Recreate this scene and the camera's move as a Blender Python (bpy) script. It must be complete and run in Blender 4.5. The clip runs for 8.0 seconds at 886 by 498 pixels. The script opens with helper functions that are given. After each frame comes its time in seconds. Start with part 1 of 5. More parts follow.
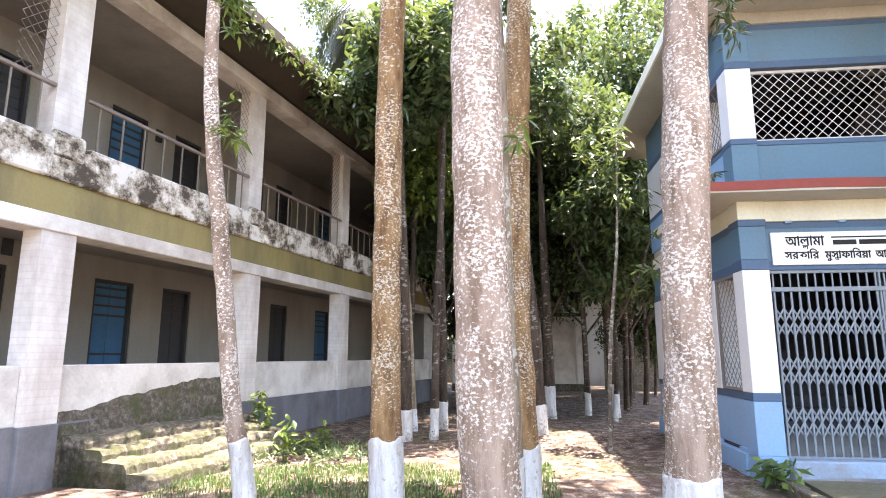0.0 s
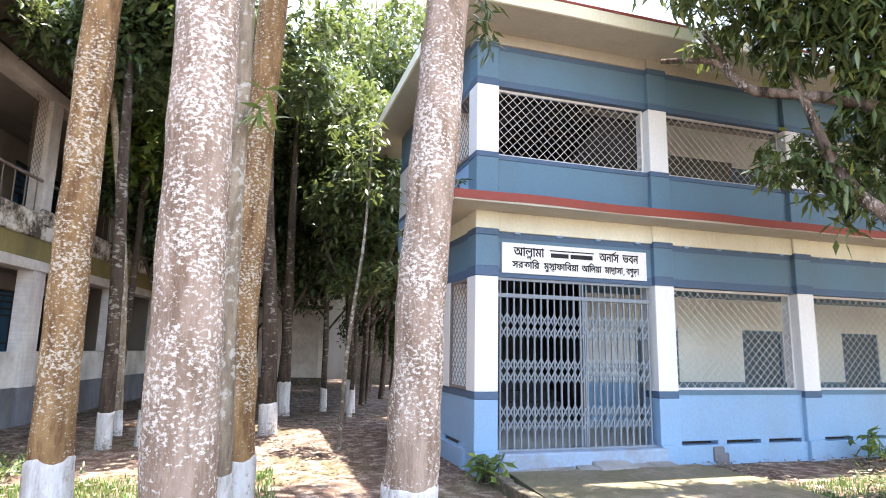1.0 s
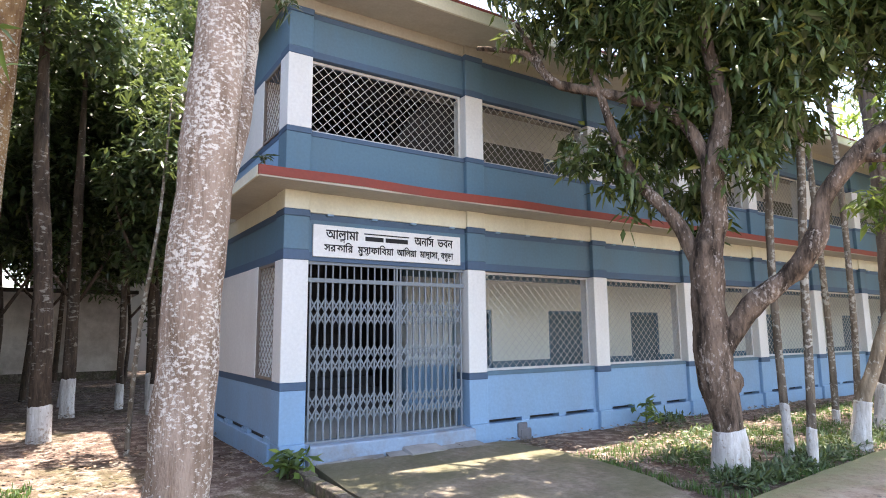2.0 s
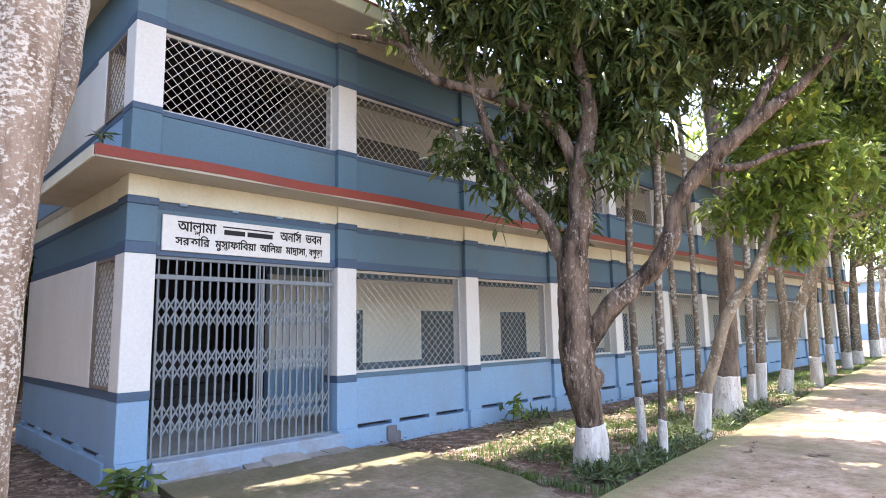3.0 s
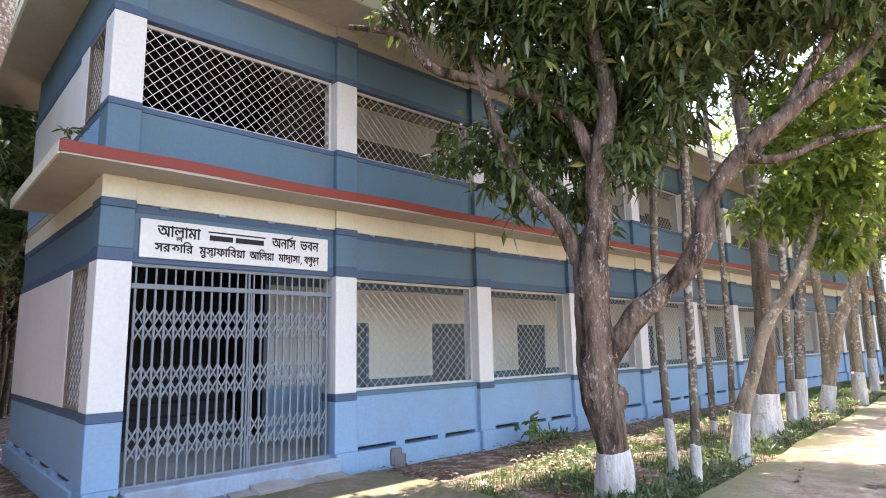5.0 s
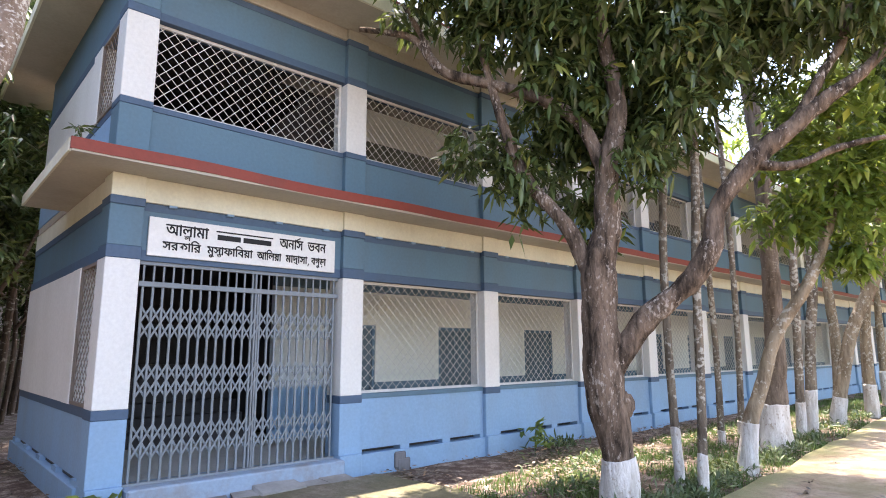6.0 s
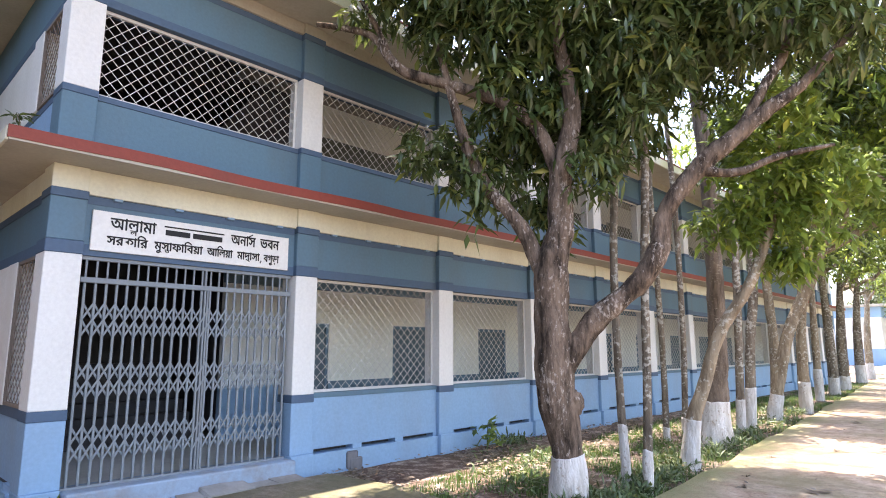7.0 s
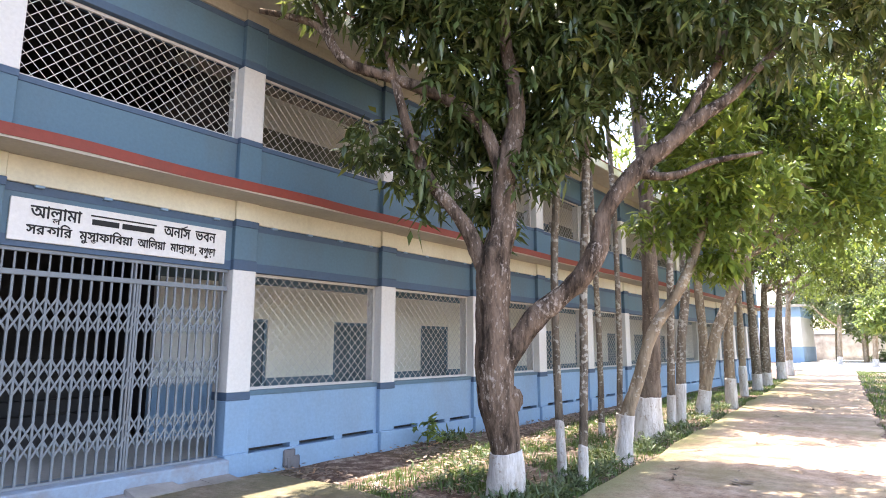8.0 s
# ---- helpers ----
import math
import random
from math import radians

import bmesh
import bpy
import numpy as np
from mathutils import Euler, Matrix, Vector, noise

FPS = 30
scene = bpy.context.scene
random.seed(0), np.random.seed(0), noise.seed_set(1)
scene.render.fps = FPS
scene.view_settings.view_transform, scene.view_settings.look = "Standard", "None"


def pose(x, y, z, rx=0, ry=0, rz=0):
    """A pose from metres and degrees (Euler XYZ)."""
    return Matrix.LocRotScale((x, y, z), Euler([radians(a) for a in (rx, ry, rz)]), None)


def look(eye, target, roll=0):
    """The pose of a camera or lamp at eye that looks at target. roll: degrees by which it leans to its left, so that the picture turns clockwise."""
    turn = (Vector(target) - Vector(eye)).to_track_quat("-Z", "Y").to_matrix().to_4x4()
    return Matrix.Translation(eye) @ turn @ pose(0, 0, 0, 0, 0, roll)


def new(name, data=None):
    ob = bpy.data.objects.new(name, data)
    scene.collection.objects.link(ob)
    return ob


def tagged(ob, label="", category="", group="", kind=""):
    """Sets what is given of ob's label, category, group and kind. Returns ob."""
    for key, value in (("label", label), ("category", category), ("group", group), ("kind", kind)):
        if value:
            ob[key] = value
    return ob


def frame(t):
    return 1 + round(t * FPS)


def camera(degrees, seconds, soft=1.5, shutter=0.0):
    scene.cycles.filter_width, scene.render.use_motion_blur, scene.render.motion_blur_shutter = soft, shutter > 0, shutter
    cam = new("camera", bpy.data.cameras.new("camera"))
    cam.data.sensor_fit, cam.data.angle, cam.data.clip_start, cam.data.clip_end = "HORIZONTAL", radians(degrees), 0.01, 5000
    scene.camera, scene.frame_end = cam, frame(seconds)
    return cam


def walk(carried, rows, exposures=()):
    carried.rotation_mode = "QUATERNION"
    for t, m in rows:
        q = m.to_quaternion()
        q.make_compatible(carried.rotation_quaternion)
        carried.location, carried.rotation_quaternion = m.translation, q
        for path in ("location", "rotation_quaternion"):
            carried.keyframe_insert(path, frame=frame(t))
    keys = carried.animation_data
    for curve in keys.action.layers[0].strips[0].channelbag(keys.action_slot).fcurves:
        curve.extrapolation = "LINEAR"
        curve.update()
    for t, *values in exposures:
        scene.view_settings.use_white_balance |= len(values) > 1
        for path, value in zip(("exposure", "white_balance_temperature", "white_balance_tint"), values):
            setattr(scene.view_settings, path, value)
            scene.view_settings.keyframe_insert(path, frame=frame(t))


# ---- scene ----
cam = camera(73.0, 8.0, soft=1.0)
PATH = [
    (0, (-2.653, -7.168, 1.315), (-2.874, -5.212, 1.667), -0.0),
    (0.3, (-2.602, -7.016, 1.315), (-2.626, -5.04, 1.622), 1.0),
    (0.5, (-2.57, -6.919, 1.319), (-2.376, -4.957, 1.657), 1.4),
    (0.6, (-2.555, -6.878, 1.322), (-2.281, -4.929, 1.674), 1.4),
    (1, (-2.495, -6.754, 1.389), (-1.915, -4.869, 1.721), 1.1),
    (1.5, (-2.307, -6.681, 1.46), (-1.47, -4.887, 1.75), -0.1),
    (2.0, (-2.127, -6.609, 1.452), (-1.051, -4.946, 1.727), -0.5),
    (2.2, (-2.066, -6.594, 1.45), (-0.891, -4.997, 1.717), -0.5),
    (3.3, (-1.835, -6.36, 1.45), (-0.420, -4.976, 1.731), -1.3),
    (3.5, (-1.756, -6.327, 1.457), (-0.35, -4.934, 1.747), -1.8),
    (4, (-1.569, -6.251, 1.455), (-0.184, -4.839, 1.752), -2.5),
    (4.5, (-1.414, -6.116, 1.452), (-0.05, -4.686, 1.758), -2.0),
    (6, (-1.315, -6.104, 1.422), (0.002, -4.636, 1.758), -0.2),
    (6.5, (-1.318, -6.106, 1.427), (0.045, -4.682, 1.762), -0.2),
    (7, (-1.315, -6.116, 1.429), (0.107, -4.75, 1.759), -0.1),
    (7.5, (-1.294, -6.122, 1.425), (0.182, -4.812, 1.75), 0.0),
    (8, (-1.277, -6.11, 1.432), (0.268, -4.88, 1.751), 0.1),
]
walk(cam, [(t, look(eye, target, roll)) for t, eye, target, roll in PATH], [(0.0, 3.55, 7250, 17), (0.5, 3.17, 7250, 17), (0.95, 3.48, 7200, 16), (1.4, 2.84, 7150, 16), (2.2, 2.97, 7150, 17), (3.3, 3.0, 7300, 19), (8.0, 3.0, 7350, 19)])

# ---- world and sun ----
SUN_TO = Vector((0.14, 0.06, 1.0)).normalized()
SUN_EL = math.asin(SUN_TO.z)
SUN_AZ = math.atan2(SUN_TO.x, SUN_TO.y)
world = bpy.data.worlds.new("world")
scene.world = world
world.use_nodes = True
wn = world.node_tree
sky = wn.nodes.new("ShaderNodeTexSky")
sky.sky_type = "NISHITA"
sky.sun_disc = False
sky.sun_elevation = SUN_EL
sky.sun_rotation = SUN_AZ
sky.dust_density = 2.0
wn.links.new(sky.outputs[0], wn.nodes["Background"].inputs[0])
wn.nodes["Background"].inputs[1].default_value = 0.15
sun = new("sun", bpy.data.lights.new("sun", "SUN"))
sun.data.energy = 2.9
sun.data.angle = radians(0.6)
sun.data.color = (1.0, 0.97, 0.91)
sun.matrix_basis = look(SUN_TO * 60, (0, 0, 0))

# ---- materials ----
def nodes_of(name):
    m = bpy.data.materials.new(name)
    m.use_nodes = True
    return m, m.node_tree.nodes, m.node_tree.links, m.node_tree.nodes["Principled BSDF"]


def noise_node(n, l, scale, detail=5.0, rough=0.6, stretch=(1, 1, 1), coords="Object"):
    tc = n.new("ShaderNodeTexCoord")
    mp = n.new("ShaderNodeMapping")
    mp.inputs["Scale"].default_value = stretch
    l.new(tc.outputs[coords], mp.inputs[0])
    t = n.new("ShaderNodeTexNoise")
    t.inputs["Scale"].default_value = scale
    t.inputs["Detail"].default_value = detail
    t.inputs["Roughness"].default_value = rough
    l.new(mp.outputs[0], t.inputs["Vector"])
    return t


def ramp(n, l, src, stops):
    r = n.new("ShaderNodeValToRGB")
    els = r.color_ramp.elements
    while len(els) < len(stops):
        els.new(0.5)
    for e, (p, c) in zip(els, stops):
        e.position = p
        e.color = (*c, 1) if len(c) == 3 else c
    l.new(src, r.inputs[0])
    return r


def mixc(n, l, fac, a, b, mode="MIX"):
    x = n.new("ShaderNodeMix")
    x.data_type = "RGBA"
    x.blend_type = mode
    for val, i in ((fac, 0), (a, 6), (b, 7)):
        if isinstance(val, (int, float)):
            x.inputs[i].default_value = val
        elif isinstance(val, tuple):
            x.inputs[i].default_value = (*val, 1)
        else:
            l.new(val, x.inputs[i])
    return x.outputs[2]


def g3(v):
    return (v, v, v)


def bump(n, l, p, src, strength, dist=0.02):
    b = n.new("ShaderNodeBump")
    b.inputs["Strength"].default_value = strength
    b.inputs["Distance"].default_value = dist
    l.new(src, b.inputs["Height"])
    l.new(b.outputs[0], p.inputs["Normal"])
    return b


def paint(name, col, dirt, amount=0.35, rough=0.6, stretch=(1, 1, 0.35), bumps=0.15, big=1.3):
    """Painted plaster: colour with broad grime streaks and fine grain."""
    m, n, l, p = nodes_of(name)
    a = noise_node(n, l, big, 6, 0.65, stretch, "Object")
    f = noise_node(n, l, 28, 4, 0.6)
    ra = ramp(n, l, a.outputs[0], [(0.42, g3(0)), (0.75, g3(1))])
    k = n.new("ShaderNodeMath")
    k.operation = "MULTIPLY"
    k.inputs[1].default_value = amount
    l.new(ra.outputs[0], k.inputs[0])
    c1 = mixc(n, l, k.outputs[0], col, dirt)
    rf = ramp(n, l, f.outputs[0], [(0.25, g3(0.86)), (0.75, g3(1.0))])
    c2 = mixc(n, l, 1.0, c1, rf.outputs[0], "MULTIPLY")
    l.new(c2, p.inputs["Base Color"])
    p.inputs["Roughness"].default_value = rough
    p.inputs["Specular IOR Level"].default_value = 0.3
    bump(n, l, p, f.outputs[0], bumps, 0.01)
    return m


M_LBLUE = paint("light_blue_paint", (0.25, 0.42, 0.61), (0.25, 0.30, 0.36), 0.45)
M_BLUE = paint("steel_blue_paint", (0.108, 0.202, 0.272), (0.12, 0.15, 0.165), 0.55)
M_DBLUE = paint("dark_blue_band_paint", (0.075, 0.13, 0.21), (0.09, 0.11, 0.14), 0.4)
M_WHITE = paint("white_paint", (0.80, 0.80, 0.78), (0.55, 0.53, 0.48), 0.3)
M_CREAM = paint("cream_paint", (0.77, 0.76, 0.62), (0.45, 0.41, 0.30), 0.4)
M_CREAMW = paint("pale_cream_paint", (0.85, 0.86, 0.77), (0.68, 0.68, 0.58), 0.3)
M_RED = paint("red_oxide_paint", (0.26, 0.055, 0.038), (0.17, 0.065, 0.05), 0.6)
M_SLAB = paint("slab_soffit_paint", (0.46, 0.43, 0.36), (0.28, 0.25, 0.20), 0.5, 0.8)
M_SILL = paint("worn_blue_sill_paint", (0.30, 0.40, 0.52), (0.27, 0.25, 0.23), 0.95, 0.85, (1, 1, 1), 0.5, 4.0)
M_FLOOR = paint("verandah_cement", (0.54, 0.53, 0.50), (0.3, 0.28, 0.25), 0.5, 0.7)
M_PALEBLUE = paint("pale_blue_paint", (0.80, 0.85, 0.87), (0.4, 0.48, 0.5), 0.3)
M_GATE = paint("grey_blue_enamel", (0.235, 0.275, 0.305), (0.15, 0.13, 0.12), 0.4, 0.45)
M_WIRE = paint("white_enamel_wire", (0.68, 0.68, 0.66), (0.4, 0.36, 0.3), 0.4, 0.5)
M_SHUT = paint("dark_blue_shutter_paint", (0.10, 0.16, 0.195), (0.06, 0.07, 0.09), 0.4, 0.5)
M_SIGN = paint("white_sign_enamel", (0.80, 0.79, 0.76), (0.6, 0.58, 0.55), 0.15, 0.4)
M_LETTER = paint("black_lettering", (0.012, 0.012, 0.013), (0.02, 0.02, 0.02), 0.2, 0.5)
M_OLIVE = paint("ochre_band_paint", (0.30, 0.245, 0.10), (0.10, 0.085, 0.055), 0.85)
M_OLDCREAM = paint("old_limewash", (0.76, 0.72, 0.66), (0.30, 0.25, 0.20), 0.9, 0.9, (1, 1, 0.9), 0.3, 1.1)
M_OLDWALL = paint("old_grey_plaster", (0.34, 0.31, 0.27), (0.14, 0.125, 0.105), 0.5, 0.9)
M_GREYPL = paint("grey_base_paint", (0.19, 0.19, 0.205), (0.07, 0.065, 0.055), 0.8, 0.9, (1, 1, 0.6), 0.3, 2.0)
M_OLDDOOR = paint("faded_blue_door_paint", (0.05, 0.16, 0.30), (0.05, 0.07, 0.09), 0.5, 0.6)
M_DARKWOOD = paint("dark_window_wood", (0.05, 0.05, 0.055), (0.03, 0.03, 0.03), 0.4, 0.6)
M_ROOF = paint("weathered_roof_sheet", (0.075, 0.06, 0.045), (0.03, 0.03, 0.022), 0.7, 0.85)
M_RAIL = paint("rusty_rail", (0.24, 0.20, 0.17), (0.16, 0.10, 0.07), 0.6, 0.6)
def mossy(name):
    """Crumbling cement: pale worn edges, brown earth and green moss in blotches."""
    m, n, l, p = nodes_of(name)
    a = noise_node(n, l, 2.4, 7, 0.7)
    b = noise_node(n, l, 14, 7, 0.75)
    c1 = ramp(n, l, b.outputs[0], [(0.32, (0.05, 0.04, 0.03)), (0.5, (0.12, 0.10, 0.075)), (0.66, (0.26, 0.23, 0.19))])
    mk = ramp(n, l, a.outputs[0], [(0.46, g3(0)), (0.62, g3(0.8))])
    l.new(mixc(n, l, mk.outputs[0], c1.outputs[0], (0.065, 0.075, 0.025)), p.inputs["Base Color"])
    p.inputs["Roughness"].default_value = 0.95
    bump(n, l, p, b.outputs[0], 1.0, 0.03)
    return m


M_STEP = mossy("mossy_step_cement")
M_CONC = paint("grey_cement", (0.33, 0.325, 0.32), (0.14, 0.125, 0.105), 0.85, 0.85)
M_OLDGREEN = paint("grey_green_dado_paint", (0.16, 0.17, 0.13), (0.1, 0.1, 0.08), 0.4, 0.7)
# near-black plaster: the shade of the unlit hall is in its colour
M_HALLSHADE = paint("shade_dark_plaster", (0.06, 0.06, 0.065), (0.04, 0.04, 0.04), 0.4, 0.8)


def stained(name):
    """White limewash eaten by black mould in blotches."""
    m, n, l, p = nodes_of(name)
    a = noise_node(n, l, 2.2, 8, 0.72, (1, 1, 1.2))
    b = noise_node(n, l, 9, 6, 0.7)
    ad = n.new("ShaderNodeMath")
    ad.operation = "MULTIPLY_ADD"
    ad.inputs[1].default_value = 0.35
    l.new(b.outputs[0], ad.inputs[0])
    l.new(a.outputs[0], ad.inputs[2])
    r = ramp(n, l, ad.outputs[0], [(0.60, (0.72, 0.69, 0.62)), (0.69, (0.36, 0.31, 0.24)), (0.76, (0.07, 0.055, 0.04))])
    l.new(r.outputs[0], p.inputs["Base Color"])
    p.inputs["Roughness"].default_value = 0.95
    bump(n, l, p, ad.outputs[0], 0.5, 0.02)
    return m


M_STAIN = stained("mould_stained_limewash")


def brickwash(name, col, dirt):
    """Limewashed brick pier: the courses show as grooves through the wash."""
    m, n, l, p = nodes_of(name)
    tc = n.new("ShaderNodeTexCoord")
    sp = n.new("ShaderNodeSeparateXYZ")
    l.new(tc.outputs["Object"], sp.inputs[0])
    ad = n.new("ShaderNodeMath")
    ad.operation = "ADD"
    l.new(sp.outputs[0], ad.inputs[0])
    l.new(sp.outputs[1], ad.inputs[1])
    mp = n.new("ShaderNodeCombineXYZ")
    l.new(ad.outputs[0], mp.inputs[0])
    l.new(sp.outputs[2], mp.inputs[1])
    br = n.new("ShaderNodeTexBrick")
    br.inputs["Scale"].default_value = 1.0
    br.inputs["Brick Width"].default_value = 1.7
    br.inputs["Row Height"].default_value = 0.075
    br.inputs["Mortar Size"].default_value = 0.006
    br.inputs["Color1"].default_value = (*col, 1)
    br.inputs["Color2"].default_value = (*[c * 0.93 for c in col], 1)
    br.inputs["Mortar"].default_value = (*[c * 0.88 for c in col], 1)
    l.new(mp.outputs[0], br.inputs[0])
    a = noise_node(n, l, 2.0, 7, 0.7, (1, 1, 0.5))
    r = ramp(n, l, a.outputs[0], [(0.36, g3(0)), (0.66, g3(0.85))])
    c = mixc(n, l, r.outputs[0], br.outputs[0], dirt)
    l.new(c, p.inputs["Base Color"])
    p.inputs["Roughness"].default_value = 0.9
    inv = n.new("ShaderNodeMath")
    inv.operation = "SUBTRACT"
    inv.inputs[0].default_value = 1.0
    l.new(br.outputs[1], inv.inputs[1])
    bump(n, l, p, inv.outputs[0], 0.25, 0.01)
    return m


M_PIER = brickwash("limewashed_brick", (0.78, 0.74, 0.69), (0.42, 0.36, 0.31))


def bark(name, base, dark, patch, amount, scale=9.0, stretch=(1, 1, 2.2), drift=0.55, soft=0.06):
    """Bark with pale lichen flecks, broader than high, over streaky brown."""
    m, n, l, p = nodes_of(name)
    a = noise_node(n, l, 6, 7, 0.7, (1.5, 1.5, 0.35))
    c1 = ramp(n, l, a.outputs[0], [(0.38, dark), (0.60, base)])
    b = noise_node(n, l, scale, 5, 0.62, stretch)
    big = noise_node(n, l, 2.6, 4, 0.6, (1, 1, 0.7))
    sm = n.new("ShaderNodeMath")
    sm.operation = "MULTIPLY_ADD"
    sm.inputs[1].default_value = drift
    l.new(big.outputs[0], sm.inputs[0])
    l.new(b.outputs[0], sm.inputs[2])
    e = 0.675 + drift / 2 - amount
    r = ramp(n, l, sm.outputs[0], [(e - 0.02, g3(0)), (e + soft, g3(0.9))])
    c = mixc(n, l, r.outputs[0], c1.outputs[0], patch)
    l.new(c, p.inputs["Base Color"])
    p.inputs["Roughness"].default_value = 0.95
    p.inputs["Specular IOR Level"].default_value = 0.15
    crack = noise_node(n, l, 22, 5, 0.7, (1.3, 1.3, 0.3))
    bump(n, l, p, crack.outputs[0], 1.0, 0.04)
    return m


M_BARKW = bark("lichen_flecked_bark", (0.41, 0.305, 0.235), (0.22, 0.15, 0.105), (0.75, 0.69, 0.61), 0.135, 40.0, (1, 1, 1.4), 0.55, 0.07)
M_BARKR = bark("red_brown_bark", (0.37, 0.225, 0.105), (0.16, 0.085, 0.04), (0.66, 0.59, 0.47), 0.12, 42.0, (1, 1, 1.4), 0.55, 0.07)
M_BARKM = bark("rough_mango_bark", (0.22, 0.16, 0.12), (0.035, 0.026, 0.02), (0.44, 0.38, 0.33), 0.075, 36.0, (1, 1, 0.5), 0.6, 0.2)
M_BARKP = bark("ringed_palm_bark", (0.23, 0.185, 0.15), (0.10, 0.078, 0.062), (0.4, 0.36, 0.3), 0.03, 20.0, (1, 1, 2.5))
M_BARKG = bark("pale_smooth_bark", (0.39, 0.315, 0.225), (0.19, 0.145, 0.10), (0.58, 0.54, 0.46), 0.10, 18.0, (1, 1, 0.9))
M_BARKS = bark("grey_slim_bark", (0.26, 0.215, 0.165), (0.11, 0.09, 0.07), (0.50, 0.48, 0.42), 0.12, 16.0, (1, 1, 1.2))
# darker bark copy: the deep shade of the wood is put into its colour
M_BARKD = bark("shade_dark_bark", (0.11, 0.08, 0.06), (0.045, 0.035, 0.027), (0.3, 0.28, 0.24), 0.07, 9.0)
M_LIME = bark("limewash_on_bark", (0.74, 0.73, 0.71), (0.50, 0.47, 0.43), (0.40, 0.34, 0.28), 0.10, 26.0, (1, 1, 0.8), 0.7, 0.12)


def leafy(name, dark, light, gloss=0.45, glow=0.35):
    m, n, l, p = nodes_of(name)
    geo = n.new("ShaderNodeNewGeometry")
    r = ramp(n, l, geo.outputs["Random Per Island"], [(0.0, dark), (0.55, light), (0.85, tuple(c * 1.25 for c in light)), (1.0, (light[0] * 2.3, light[1] * 1.75, light[2] * 1.2))])
    l.new(r.outputs[0], p.inputs["Base Color"])
    p.inputs["Roughness"].default_value = gloss
    tr = n.new("ShaderNodeBsdfTranslucent")
    tc = mixc(n, l, 0.65, r.outputs[0], (0.25, 0.32, 0.08))
    l.new(tc, tr.inputs[0])
    mx = n.new("ShaderNodeMixShader")
    mx.inputs[0].default_value = glow
    l.new(p.outputs[0], mx.inputs[1])
    l.new(tr.outputs[0], mx.inputs[2])
    l.new(mx.outputs[0], n["Material Output"].inputs[0])
    return m


M_MANGO = leafy("mango_leaf", (0.022, 0.038, 0.014), (0.084, 0.12, 0.042), 0.24, 0.24)
# brighter leaf copy: the backlit look of the row is put into its colour
M_SUNLEAF = leafy("sun_toned_leaf", (0.07, 0.13, 0.025), (0.20, 0.29, 0.055), 0.35, 0.48)
M_WEED = leafy("dull_weed_leaf", (0.028, 0.055, 0.024), (0.075, 0.115, 0.05), 0.5, 0.2)
M_LIGHTLEAF = leafy("bright_green_leaf", (0.045, 0.09, 0.018), (0.125, 0.19, 0.04), 0.4, 0.32)
M_LEAF = leafy("woodland_leaf", (0.020, 0.038, 0.017), (0.055, 0.09, 0.036), 0.28, 0.22)
# darker copy of the woodland leaf, with shade put into its colour
M_DARKLEAF = leafy("shade_toned_leaf", (0.014, 0.028, 0.014), (0.04, 0.065, 0.028), 0.26, 0.18)
M_GRASS = leafy("grass_blade", (0.024, 0.06, 0.016), (0.058, 0.125, 0.032), 0.5, 0.25)
M_FROND = leafy("dry_palm_frond", (0.022, 0.022, 0.014), (0.045, 0.05, 0.025), 0.6, 0.08)
M_LITTER = leafy("dry_leaf_litter", (0.055, 0.04, 0.03), (0.15, 0.115, 0.085), 0.55, 0.0)


def ground_mat():
    m, n, l, p = nodes_of("soil_and_litter")
    a = noise_node(n, l, 0.55, 6, 0.65)
    b = noise_node(n, l, 5, 8, 0.7)
    c = noise_node(n, l, 40, 5, 0.7)
    soil = ramp(n, l, b.outputs[0], [(0.3, (0.075, 0.05, 0.041)), (0.50, (0.15, 0.108, 0.088)), (0.68, (0.41, 0.35, 0.30))])
    fine = ramp(n, l, c.outputs[0], [(0.3, g3(0.55)), (0.7, g3(1.15))])
    col = mixc(n, l, 1.0, soil.outputs[0], fine.outputs[0], "MULTIPLY")
    moss = ramp(n, l, a.outputs[0], [(0.5, g3(0)), (0.68, g3(0.6))])
    l.new(mixc(n, l, moss.outputs[0], col, (0.075, 0.085, 0.03)), p.inputs["Base Color"])
    p.inputs["Roughness"].default_value = 0.95
    p.inputs["Specular IOR Level"].default_value = 0.1
    bump(n, l, p, b.outputs[0], 0.8, 0.05)
    return m


M_SOIL = ground_mat()


